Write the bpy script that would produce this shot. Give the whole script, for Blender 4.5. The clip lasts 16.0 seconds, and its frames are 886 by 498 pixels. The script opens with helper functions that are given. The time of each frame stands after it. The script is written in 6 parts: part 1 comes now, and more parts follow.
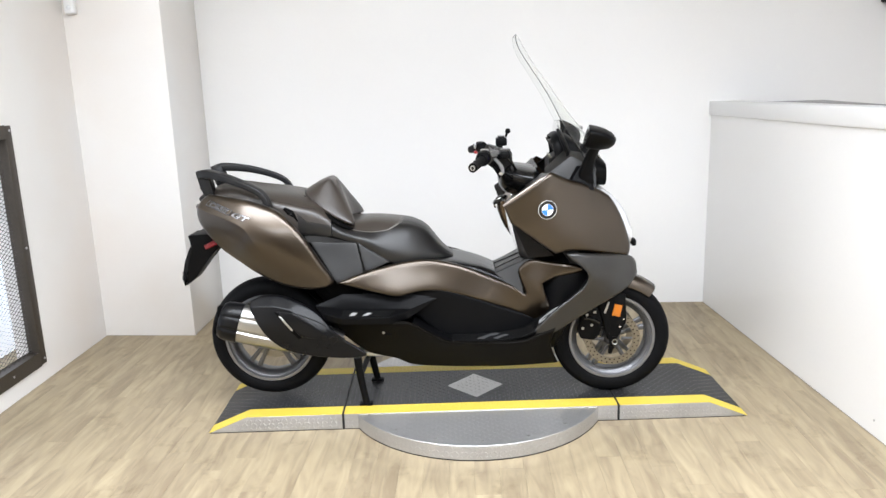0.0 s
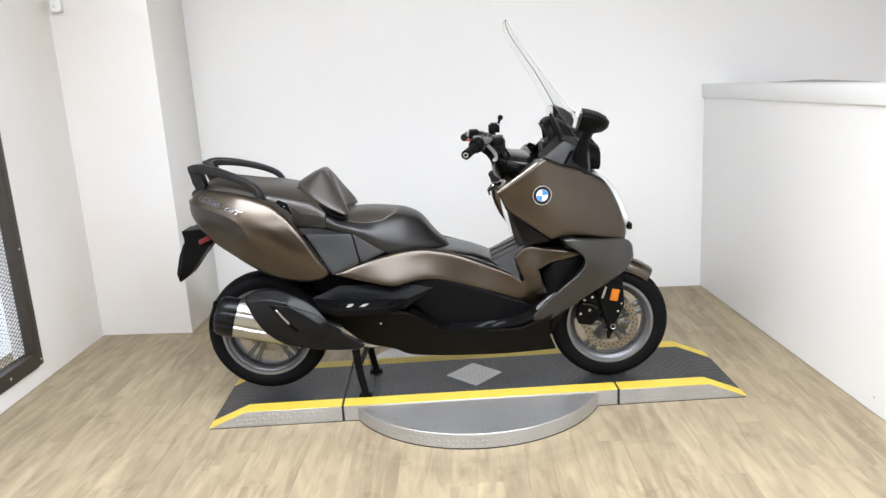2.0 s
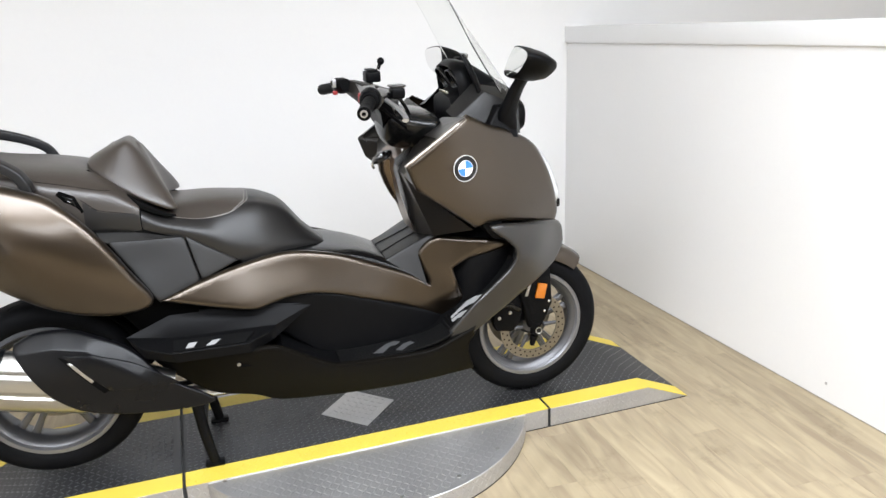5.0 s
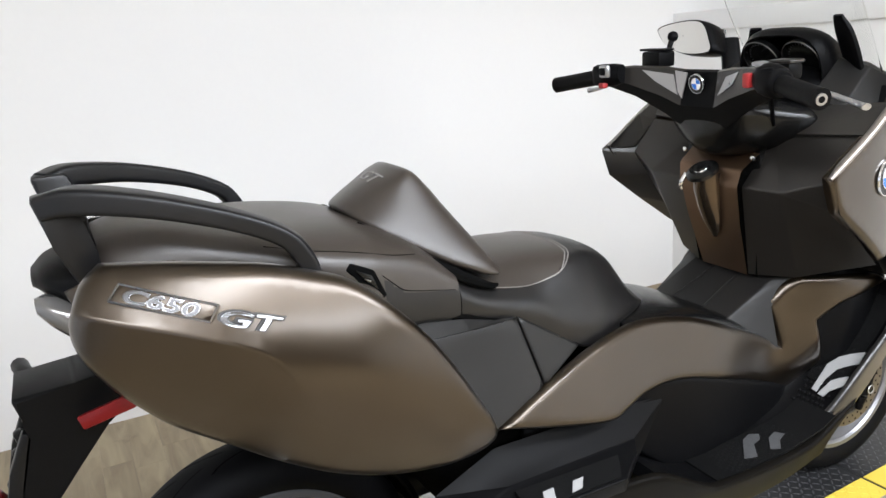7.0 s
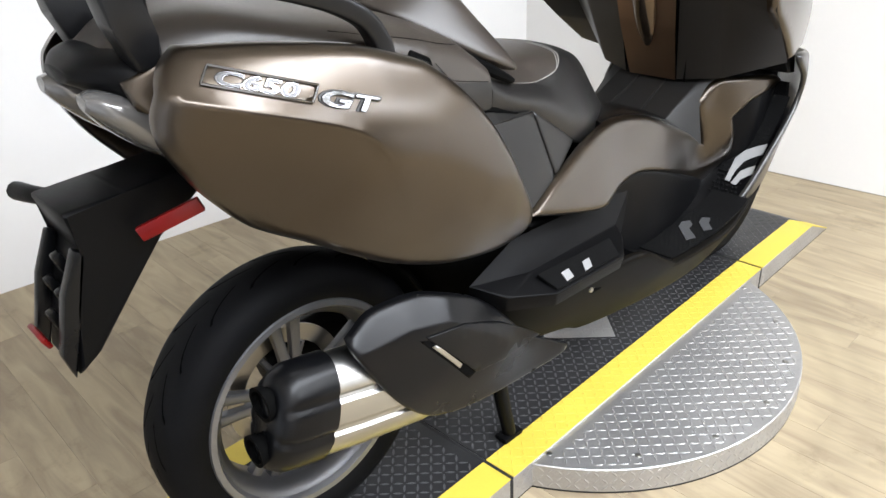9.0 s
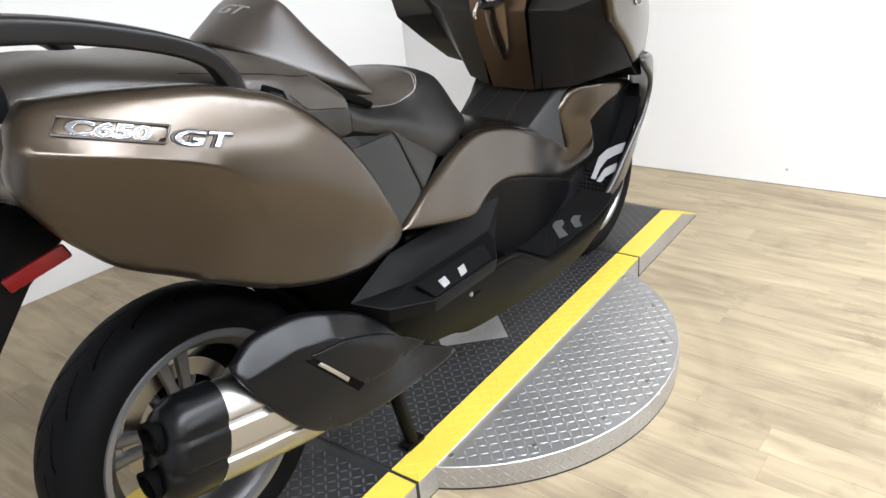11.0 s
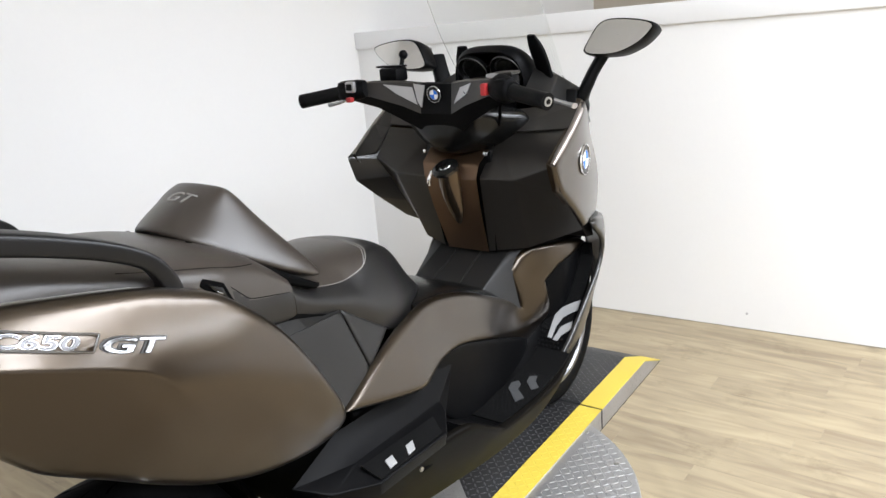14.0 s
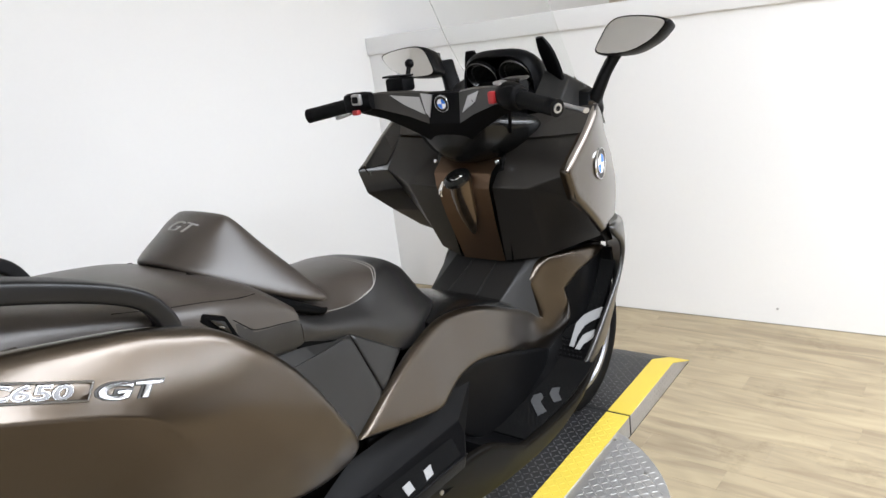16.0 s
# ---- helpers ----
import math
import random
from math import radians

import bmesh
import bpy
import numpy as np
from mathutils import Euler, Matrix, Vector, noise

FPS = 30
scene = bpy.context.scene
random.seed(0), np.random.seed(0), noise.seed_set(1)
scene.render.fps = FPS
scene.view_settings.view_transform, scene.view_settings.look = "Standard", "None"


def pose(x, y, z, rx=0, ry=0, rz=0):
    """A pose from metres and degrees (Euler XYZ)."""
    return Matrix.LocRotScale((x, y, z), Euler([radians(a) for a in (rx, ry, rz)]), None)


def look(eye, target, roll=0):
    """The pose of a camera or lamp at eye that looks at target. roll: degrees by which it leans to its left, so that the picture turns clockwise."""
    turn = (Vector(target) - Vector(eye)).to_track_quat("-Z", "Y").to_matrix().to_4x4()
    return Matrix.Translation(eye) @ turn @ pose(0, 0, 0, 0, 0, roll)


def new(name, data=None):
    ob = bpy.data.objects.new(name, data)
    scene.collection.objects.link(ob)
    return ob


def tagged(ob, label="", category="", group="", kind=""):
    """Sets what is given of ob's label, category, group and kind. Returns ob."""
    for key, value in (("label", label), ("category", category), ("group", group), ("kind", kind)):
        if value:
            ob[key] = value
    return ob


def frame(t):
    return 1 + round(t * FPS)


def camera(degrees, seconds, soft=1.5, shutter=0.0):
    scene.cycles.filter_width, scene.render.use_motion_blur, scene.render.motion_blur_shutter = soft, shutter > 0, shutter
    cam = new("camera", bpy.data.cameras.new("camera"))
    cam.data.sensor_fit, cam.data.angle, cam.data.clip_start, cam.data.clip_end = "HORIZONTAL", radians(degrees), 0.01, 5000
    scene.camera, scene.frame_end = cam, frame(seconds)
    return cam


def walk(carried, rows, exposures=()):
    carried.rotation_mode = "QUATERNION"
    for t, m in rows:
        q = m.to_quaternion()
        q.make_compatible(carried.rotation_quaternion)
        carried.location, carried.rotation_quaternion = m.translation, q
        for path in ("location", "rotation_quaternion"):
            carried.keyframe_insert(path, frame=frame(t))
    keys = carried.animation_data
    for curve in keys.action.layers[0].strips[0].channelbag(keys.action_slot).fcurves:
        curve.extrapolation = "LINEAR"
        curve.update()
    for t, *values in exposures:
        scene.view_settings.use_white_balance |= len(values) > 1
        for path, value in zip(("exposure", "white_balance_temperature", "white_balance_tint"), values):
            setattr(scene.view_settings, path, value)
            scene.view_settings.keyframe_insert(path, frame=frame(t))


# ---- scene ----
cam = camera(60.5, 16.0)
PATH = [
    (0, (0.143, -3.352, 1.534), (0.078, -1.404, 1.086), -1.8),
    (0.5, (0.15, -3.349, 1.523), (0.094, -1.399, 1.08), -1.8),
    (1, (0.146, -3.353, 1.528), (0.097, -1.403, 1.085), -1.8),
    (1.5, (0.141, -3.357, 1.52), (0.075, -1.407, 1.08), -2.6),
    (2, (0.147, -3.341, 1.51), (0.09, -1.396, 1.045), -3.3),
    (2.5, (0.177, -3.308, 1.513), (0.182, -1.364, 1.042), -6.3),
    (3, (0.146, -3.252, 1.466), (0.358, -1.333, 0.941), -5.3),
    (3.2, (0.099, -3.205, 1.453), (0.299, -1.303, 0.871), -3.3),
    (5.3, (-0.318, -2.2, 1.413), (0.24, -0.374, 0.819), -2.2),
    (5.5, (-0.4, -2.077, 1.388), (0.05, -0.207, 0.84), -5.3),
    (6, (-0.59, -1.699, 1.353), (-0.167, 0.191, 0.856), -6.2),
    (6.5, (-0.833, -1.455, 1.342), (-0.103, 0.336, 0.833), -4.5),
    (7, (-0.976, -1.235, 1.333), (-0.127, 0.488, 0.774), -4.3),
    (7.5, (-1.024, -1.02, 1.319), (-0.096, 0.648, 0.723), -3.4),
    (8, (-1.107, -0.997, 1.333), (0.098, 0.47, 0.702), -1.4),
    (8.5, (-1.293, -1.017, 1.281), (-0.062, 0.354, 0.503), -3.8),
    (8.7, (-1.344, -1.027, 1.243), (-0.141, 0.294, 0.345), -2.3),
    (10.8, (-1.359, -1.147, 1.248), (0.008, 0.017, 0.366), -5.4),
    (11, (-1.349, -1.143, 1.261), (0.03, 0.017, 0.393), -5.3),
    (11.5, (-1.331, -1.155, 1.282), (0.095, -0.005, 0.48), -5.4),
    (12, (-1.311, -1.154, 1.316), (0.149, 0.025, 0.624), -6.5),
    (12.5, (-1.315, -1.165, 1.34), (0.133, 0.07, 0.724), -5.3),
    (13, (-1.299, -1.169, 1.353), (0.177, 0.031, 0.735), -5.9),
    (13.5, (-1.292, -1.168, 1.358), (0.198, 0.015, 0.742), -4.9),
    (14, (-1.276, -1.179, 1.363), (0.239, -0.011, 0.779), -4.7),
    (14.5, (-1.241, -1.192, 1.396), (0.289, -0.025, 0.853), -6.3),
    (15, (-1.227, -1.183, 1.395), (0.28, 0.018, 0.86), -5.7),
    (15.5, (-1.219, -1.185, 1.397), (0.269, 0.048, 0.884), -6.5),
    (16, (-1.209, -1.171, 1.386), (0.261, 0.051, 0.799), -7.6),
]
walk(cam, [(t, look(eye, target, roll)) for t, eye, target, roll in PATH], [(0, 0.08), (2, -0.02), (3.2, -0.12), (5.3, 0.07), (6.5, 0.0), (7.4, 0.02), (8.6, 0.18), (10.8, 0.12), (12.5, 0.0), (16, -0.06)])

# ---------- light ----------
world = bpy.data.worlds.new("world")
scene.world = world
world.use_nodes = True
world.node_tree.nodes["Background"].inputs[0].default_value = (1.0, 0.98, 0.95, 1)
world.node_tree.nodes["Background"].inputs[1].default_value = 0.05


def ceiling_lamp(x, y, z, sx, sy, watts, col=(0.885, 0.94, 1.03)):
    d = bpy.data.lights.new("ceiling_lamp", "AREA")
    d.shape, d.size, d.size_y, d.energy, d.color = "RECTANGLE", sx, sy, watts, col
    ob = new("ceiling_lamp", d)
    ob.matrix_world = pose(x, y, z)
    return tagged(ob, "long bright white fluorescent ceiling lamp", "lamp", "ceiling lamps")


ceiling_lamp(-1.0, -2.3, 2.93, 2.4, 0.95, 166)
ceiling_lamp(1.30, -2.3, 2.93, 2.1, 0.95, 132)
for x in (-0.6, 1.4, 3.4):
    ceiling_lamp(x, -4.6, 2.93, 1.8, 0.8, 115)

# ---------- materials ----------
def material(name, col, rough=0.5, metal=0.0, grain=0.0, grain_scale=400.0, bump=0.0, blotch=0.0, blotch_scale=6.0, coat=0.0, spec=0.5, coat_rough=0.12, uneven=0.14):
    """Paint, plastic, rubber or metal with a fine grain and larger blotches of wear, by object coordinates."""
    m = bpy.data.materials.new(name)
    m.use_nodes = True
    nt = m.node_tree
    b = nt.nodes["Principled BSDF"]
    b.inputs["Base Color"].default_value = (*col, 1)
    b.inputs["Roughness"].default_value = rough
    b.inputs["Metallic"].default_value = metal
    b.inputs["Specular IOR Level"].default_value = spec
    b.inputs["Coat Weight"].default_value = coat
    b.inputs["Coat Roughness"].default_value = coat_rough
    tc = nt.nodes.new("ShaderNodeTexCoord")
    n1 = nt.nodes.new("ShaderNodeTexNoise")
    n1.inputs["Scale"].default_value = grain_scale
    n1.inputs["Detail"].default_value = 3
    n2 = nt.nodes.new("ShaderNodeTexNoise")
    n2.inputs["Scale"].default_value = blotch_scale
    n2.inputs["Detail"].default_value = 5
    nt.links.new(tc.outputs["Object"], n1.inputs["Vector"])
    nt.links.new(tc.outputs["Object"], n2.inputs["Vector"])
    a = nt.nodes.new("ShaderNodeMath")
    a.operation = "MULTIPLY_ADD"
    nt.links.new(n1.outputs["Fac"], a.inputs[0])
    a.inputs[1].default_value, a.inputs[2].default_value = grain, 1 - grain / 2 - blotch / 2
    c = nt.nodes.new("ShaderNodeMath")
    c.operation = "MULTIPLY_ADD"
    nt.links.new(n2.outputs["Fac"], c.inputs[0])
    c.inputs[1].default_value = blotch
    nt.links.new(a.outputs[0], c.inputs[2])
    mix = nt.nodes.new("ShaderNodeMix")
    mix.data_type, mix.blend_type = "RGBA", "MULTIPLY"
    mix.inputs["Factor"].default_value = 1
    mix.inputs["A"].default_value = (*col, 1)
    comb = nt.nodes.new("ShaderNodeCombineColor")
    for k in range(3):
        nt.links.new(c.outputs[0], comb.inputs[k])
    nt.links.new(comb.outputs[0], mix.inputs["B"])
    nt.links.new(mix.outputs["Result"], b.inputs["Base Color"])
    r = nt.nodes.new("ShaderNodeMath")
    r.operation = "MULTIPLY_ADD"
    nt.links.new(n2.outputs["Fac"], r.inputs[0])
    r.inputs[1].default_value, r.inputs[2].default_value = uneven, rough - uneven / 2
    nt.links.new(r.outputs[0], b.inputs["Roughness"])
    if bump:
        bp = nt.nodes.new("ShaderNodeBump")
        bp.inputs["Strength"].default_value = bump
        bp.inputs["Distance"].default_value = 0.001
        nt.links.new(n1.outputs["Fac"], bp.inputs["Height"])
        nt.links.new(bp.outputs[0], b.inputs["Normal"])
    return m


BRONZE = material("bronze_paint", (0.044, 0.0300, 0.0172), 0.31, 0.95, 0.0, 1500, 0.0, 0.05, 4, 1.0, coat_rough=0.23, uneven=0.02)
# Brighter copy of the bronze: light on the key panel is in the colour.
LIT_BRONZE = material("lit_bronze_paint", (0.150, 0.090, 0.053), 0.34, 0.9, 0.0, 1500, 0.0, 0.05, 4, 0.5, coat_rough=0.25, uneven=0.04)
RIM_GLINT = material("bronze_rim_glint", (0.34, 0.305, 0.275), 0.32, 0.85, 0.0, 1500, 0.0, 0.05, 5, uneven=0.03)
POLISHED = material("polished_bronze", (0.10, 0.075, 0.053), 0.16, 0.9, 0.1, 1500, 0.02, 0.06, 5)
BRONZE_DARK = material("dark_bronze_paint", (0.0036, 0.0030, 0.0023), 0.55, 0.0, 0.0, 1500, 0.0, 0.1, 6, spec=0.06)
GREY_PAINT = material("grey_metallic_paint", (0.0145, 0.0136, 0.0130), 0.38, 0.5, 0.0, 1500, 0.0, 0.08, 6, 0.8, coat_rough=0.22, uneven=0.02)
BLACK = material("black_moulded_plastic", (0.0026, 0.0026, 0.0029), 0.42, 0, 0.2, 900, 0.15, 0.3, 9, spec=0.08)
BLACK_GLOSS = material("gloss_black_plastic", (0.004, 0.004, 0.004), 0.22, 0, 0, 900, 0, 0.2, 9, spec=0.35)
RAIL = material("grab_rail_plastic", (0.0035, 0.0035, 0.004), 0.38, 0, 0.2, 900, 0.15, 0.2, 9, spec=0.34)
CORE = material("black_chassis", (0.002, 0.002, 0.002), 0.8, 0, 0.2, 300, spec=0.04)
KNEE = material("dark_brown_plastic", (0.0165, 0.0147, 0.0130), 0.28, 0, 0.2, 900, 0.15, 0.1, 8, spec=0.5, uneven=0.03)
GREY_PLASTIC = material("dark_grey_plastic", (0.0125, 0.012, 0.0115), 0.36, 0, 0.2, 900, 0.15, 0.3, 8, spec=0.28)
VINYL = material("seat_vinyl", (0.030, 0.0240, 0.0195), 0.35, 0, 0.35, 700, 0.25, 0.2, 7, spec=0.6)
VINYL_SIDE = material("smooth_seat_vinyl", (0.0085, 0.0080, 0.0078), 0.36, 0, 0.3, 700, 0.3, 0.25, 9, spec=0.42)
TYRE = material("tyre_rubber", (0.004, 0.004, 0.0045), 0.6, 0, 0.3, 500, 0.2, 0.3, 12, spec=0.06)
GROOVE = material("tyre_groove", (0.001, 0.001, 0.001), 0.9, spec=0.0)
RUBBER = material("rubber_pad", (0.0035, 0.0035, 0.0036), 0.6, 0, 0.4, 260, 0.6, 0.3, 30, spec=0.12)
STEEL = material("brushed_steel", (0.42, 0.415, 0.395), 0.33, 1.0, 0.1, 600, 0.05, 0.15, 10)
SATIN = material("satin_black_metal", (0.0028, 0.0029, 0.0034), 0.28, 0, 0.1, 700, 0.05, 0.3, 9, spec=0.20, uneven=0.05)
ALLOY = material("silver_wheel_paint", (0.11, 0.11, 0.115), 0.36, 0.75, 0.1, 900, 0, 0.2, 14)
RIM_LIP = material("machined_rim", (0.19, 0.19, 0.20), 0.34, 0.7, 0, 900, 0, 0.1, 14)
SILVER = material("silver_trim", (0.42, 0.42, 0.43), 0.3, 0.85, 0, 900, 0, 0.05, 20)
CHROME = material("chrome", (0.75, 0.75, 0.76), 0.1, 1.0)
DISC = material("brake_disc_steel", (0.25, 0.23, 0.195), 0.32, 1.0, 0.15, 900, 0, 0.2, 20)
LETTER = material("grey_badge_letter", (0.23, 0.23, 0.235), 0.18, 1.0)
PLATE_GREY = material("grey_badge_plate", (0.03, 0.029, 0.028), 0.45, 0.2)
REFLECT = material("reflective_silver_print", (0.37, 0.37, 0.37), 0.35, 0.2)
PRINT_GREY = material("worn_grey_print", (0.055, 0.056, 0.058), 0.5, 0.0, 0.5, 120)
AMBER = material("amber_reflector", (0.44, 0.125, 0.004), 0.25, 0, 0, 900, 0, 0, 5, 0.5)
RED = material("red_reflector", (0.13, 0.003, 0.003), 0.3, 0, 0, 900, 0, 0, 5, 0.0, spec=0.25)
SWITCH_RED = material("red_switch", (0.30, 0.018, 0.02), 0.4)
BLUE = material("emblem_blue", (0.03, 0.16, 0.62), 0.25)
WHITE_ENAMEL = material("emblem_white", (0.75, 0.76, 0.78), 0.25)
SMOKED = material("tail_lens", (0.16, 0.155, 0.15), 0.14, 0.5, 0, 900, 0, 0.3, 20)
HEADLAMP = material("clear_headlamp", (0.62, 0.63, 0.65), 0.1, 0.3, 0, 900, 0, 0.3, 20)
MIRROR = material("mirror_glass", (0.85, 0.85, 0.84), 0.03, 1.0)
LCD = material("display", (0.28, 0.27, 0.2), 0.2)
WALL = material("white_wall_paint", (0.80, 0.795, 0.785), 0.23, 0, 0.02, 60, 0.02, 0.035, 0.9)
WALL_WORN = material("stained_white_wall_paint", (0.775, 0.765, 0.75), 0.23, 0, 0.02, 60, 0.02, 0.035, 0.9)
nt = WALL_WORN.node_tree
stain, stain_ramp, tint = (nt.nodes.new(k) for k in ("ShaderNodeTexNoise", "ShaderNodeValToRGB", "ShaderNodeMix"))
stain.inputs["Scale"].default_value, stain.inputs["Detail"].default_value, stain.inputs["Roughness"].default_value = 0.75, 4, 0.5
nt.links.new(nt.nodes["Texture Coordinate"].outputs["Object"], stain.inputs["Vector"])
stain_ramp.color_ramp.elements[0].position, stain_ramp.color_ramp.elements[1].position = 0.46, 0.72
nt.links.new(stain.outputs["Fac"], stain_ramp.inputs[0])
tint.data_type, tint.blend_type = "RGBA", "MULTIPLY"
tint.inputs["B"].default_value = (0.96, 0.90, 0.85, 1)
nt.links.new(stain_ramp.outputs[0], tint.inputs["Factor"])
nt.links.new(nt.nodes["Mix"].outputs["Result"], tint.inputs["A"])
nt.links.new(tint.outputs["Result"], nt.nodes["Principled BSDF"].inputs["Base Color"])
BEIGE = material("beige_wall_paint", (0.50, 0.45, 0.37), 0.55, 0, 0.02, 60, 0.08, 0.06, 0.9)
DULL_BROWN = material("dull_brown_paint", (0.24, 0.21, 0.17), 0.6, 0, 0.1, 60, 0.08, 0.2, 0.9)
TRIM = material("white_gloss_trim", (0.82, 0.82, 0.82), 0.35, 0, 0.02, 80, 0.05, 0.03, 1.5)
CEIL = material("ceiling_white", (0.75, 0.75, 0.75), 0.7, 0, 0.1, 40, 0, 0.05, 1)
FRAME_STEEL = material("dark_bronze_steel", (0.07, 0.06, 0.05), 0.45, 0.6, 0.3, 90, 0.2, 0.5, 6)
PURPLE = material("purple_plastic", (0.11, 0.03, 0.33), 0.5, 0, 0.1, 60, 0, 0.1, 4)
PLATE_STEEL = material("bare_tread_plate", (0.46, 0.455, 0.45), 0.42, 0.8, 0.25, 160, 0.1, 0.3, 7)
PLATE_BLACK = material("black_tread_plate", (0.02, 0.02, 0.021), 0.42, 0.2, 0.4, 120, 0.2, 0.5, 6)
PLATE_WORN = material("worn_black_tread", (0.12, 0.12, 0.125), 0.33, 0.7, 0.4, 120, 0.2, 0.5, 6)
YELLOW = material("yellow_tape", (0.62, 0.47, 0.06), 0.5, 0, 0.12, 200, 0.1, 0.18, 9)
GAP = material("dark_gap", (0.01, 0.01, 0.01), 0.8)

GLASS = bpy.data.materials.new("clear_screen")
GLASS.use_nodes = True
_b = GLASS.node_tree.nodes["Principled BSDF"]
_b.inputs["Base Color"].default_value = (0.97, 0.98, 0.97, 1)
_b.inputs["Transmission Weight"].default_value = 1
_b.inputs["Roughness"].default_value = 0.02
_b.inputs["IOR"].default_value = 1.11

WINDOW_GLOW = bpy.data.materials.new("bright_daylight_behind_screen")
WINDOW_GLOW.use_nodes = True
_b = WINDOW_GLOW.node_tree.nodes["Principled BSDF"]
_b.inputs["Base Color"].default_value = (0.8, 0.85, 0.95, 1)
_b.inputs["Emission Color"].default_value = (0.85, 0.91, 1.0, 1)
_b.inputs["Emission Strength"].default_value = 0.9


def plank_material():
    m = bpy.data.materials.new("wood_look_vinyl")
    m.use_nodes = True
    nt = m.node_tree
    L = nt.links.new
    b = nt.nodes["Principled BSDF"]
    tc, info, mp = (nt.nodes.new(k) for k in ("ShaderNodeTexCoord", "ShaderNodeObjectInfo", "ShaderNodeMapping"))
    off = nt.nodes.new("ShaderNodeCombineXYZ")
    mul = nt.nodes.new("ShaderNodeMath")
    mul.operation, mul.inputs[1].default_value = "MULTIPLY", 37.0
    L(info.outputs["Random"], mul.inputs[0])
    for k in range(3):
        L(mul.outputs[0], off.inputs[k])
    L(tc.outputs["Object"], mp.inputs["Vector"])
    L(off.outputs[0], mp.inputs["Location"])
    mp.inputs["Scale"].default_value = (14.0, 2.1, 1.0)
    grain = nt.nodes.new("ShaderNodeTexNoise")
    grain.inputs["Scale"].default_value, grain.inputs["Detail"].default_value, grain.inputs["Distortion"].default_value = 1.5, 7, 0.9
    L(mp.outputs[0], grain.inputs["Vector"])
    fine = nt.nodes.new("ShaderNodeTexNoise")
    fine.inputs["Scale"].default_value, fine.inputs["Detail"].default_value = 9, 5
    L(mp.outputs[0], fine.inputs["Vector"])
    ramp = nt.nodes.new("ShaderNodeValToRGB")
    e = ramp.color_ramp.elements
    e[0].position, e[0].color = 0.20, (0.238, 0.187, 0.122, 1)
    e[1].position, e[1].color = 0.70, (0.410, 0.336, 0.217, 1)
    for p, c in ((0.36, (0.298, 0.240, 0.157, 1)), (0.46, (0.334, 0.271, 0.175, 1))):
        q = e.new(p)
        q.color = c
    add = nt.nodes.new("ShaderNodeMath")
    add.operation = "MULTIPLY_ADD"
    L(info.outputs["Random"], add.inputs[0])
    add.inputs[1].default_value, add.inputs[2].default_value = 0.14, -0.07
    s1 = nt.nodes.new("ShaderNodeMath")
    L(grain.outputs["Fac"], s1.inputs[0])
    L(add.outputs[0], s1.inputs[1])
    s2 = nt.nodes.new("ShaderNodeMath")
    s2.operation = "MULTIPLY_ADD"
    L(fine.outputs["Fac"], s2.inputs[0])
    s2.inputs[1].default_value = 0.10
    L(s1.outputs[0], s2.inputs[2])
    s3 = nt.nodes.new("ShaderNodeMath")
    s3.operation = "SUBTRACT"
    L(s2.outputs[0], s3.inputs[0])
    s3.inputs[1].default_value = 0.155
    L(s3.outputs[0], ramp.inputs[0])
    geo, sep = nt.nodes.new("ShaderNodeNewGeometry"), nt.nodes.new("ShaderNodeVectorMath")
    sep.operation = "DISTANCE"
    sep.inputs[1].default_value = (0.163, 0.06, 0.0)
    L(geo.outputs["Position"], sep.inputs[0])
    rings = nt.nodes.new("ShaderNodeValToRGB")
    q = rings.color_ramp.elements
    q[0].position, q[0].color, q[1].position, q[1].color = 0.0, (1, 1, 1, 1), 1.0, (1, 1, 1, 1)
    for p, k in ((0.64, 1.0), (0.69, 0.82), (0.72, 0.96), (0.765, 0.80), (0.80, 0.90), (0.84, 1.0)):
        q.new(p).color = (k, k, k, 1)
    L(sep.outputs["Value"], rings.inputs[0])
    patchy = nt.nodes.new("ShaderNodeTexNoise")
    patchy.inputs["Scale"].default_value, patchy.inputs["Detail"].default_value = 2.2, 4
    L(geo.outputs["Position"], patchy.inputs["Vector"])
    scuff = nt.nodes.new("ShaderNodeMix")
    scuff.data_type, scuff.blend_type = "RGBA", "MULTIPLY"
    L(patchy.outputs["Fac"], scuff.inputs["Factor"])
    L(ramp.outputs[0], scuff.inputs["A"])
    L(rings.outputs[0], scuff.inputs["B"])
    wear = nt.nodes.new("ShaderNodeTexNoise")
    wear.inputs["Scale"].default_value, wear.inputs["Detail"].default_value, wear.inputs["Roughness"].default_value = 5.0, 8, 0.68
    L(geo.outputs["Position"], wear.inputs["Vector"])
    spots = nt.nodes.new("ShaderNodeValToRGB")
    q = spots.color_ramp.elements
    q[0].position, q[0].color, q[1].position, q[1].color = 0.30, (0.66, 0.64, 0.61, 1), 0.44, (1, 1, 1, 1)
    L(wear.outputs["Fac"], spots.inputs[0])
    dirt = nt.nodes.new("ShaderNodeMix")
    dirt.data_type, dirt.blend_type = "RGBA", "MULTIPLY"
    dirt.inputs["Factor"].default_value = 0.8
    L(scuff.outputs["Result"], dirt.inputs["A"])
    L(spots.outputs[0], dirt.inputs["B"])
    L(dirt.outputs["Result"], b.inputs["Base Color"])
    r = nt.nodes.new("ShaderNodeMath")
    r.operation = "MULTIPLY_ADD"
    L(fine.outputs["Fac"], r.inputs[0])
    r.inputs[1].default_value, r.inputs[2].default_value = 0.25, 0.34
    b.inputs["Specular IOR Level"].default_value = 0.3
    L(r.outputs[0], b.inputs["Roughness"])
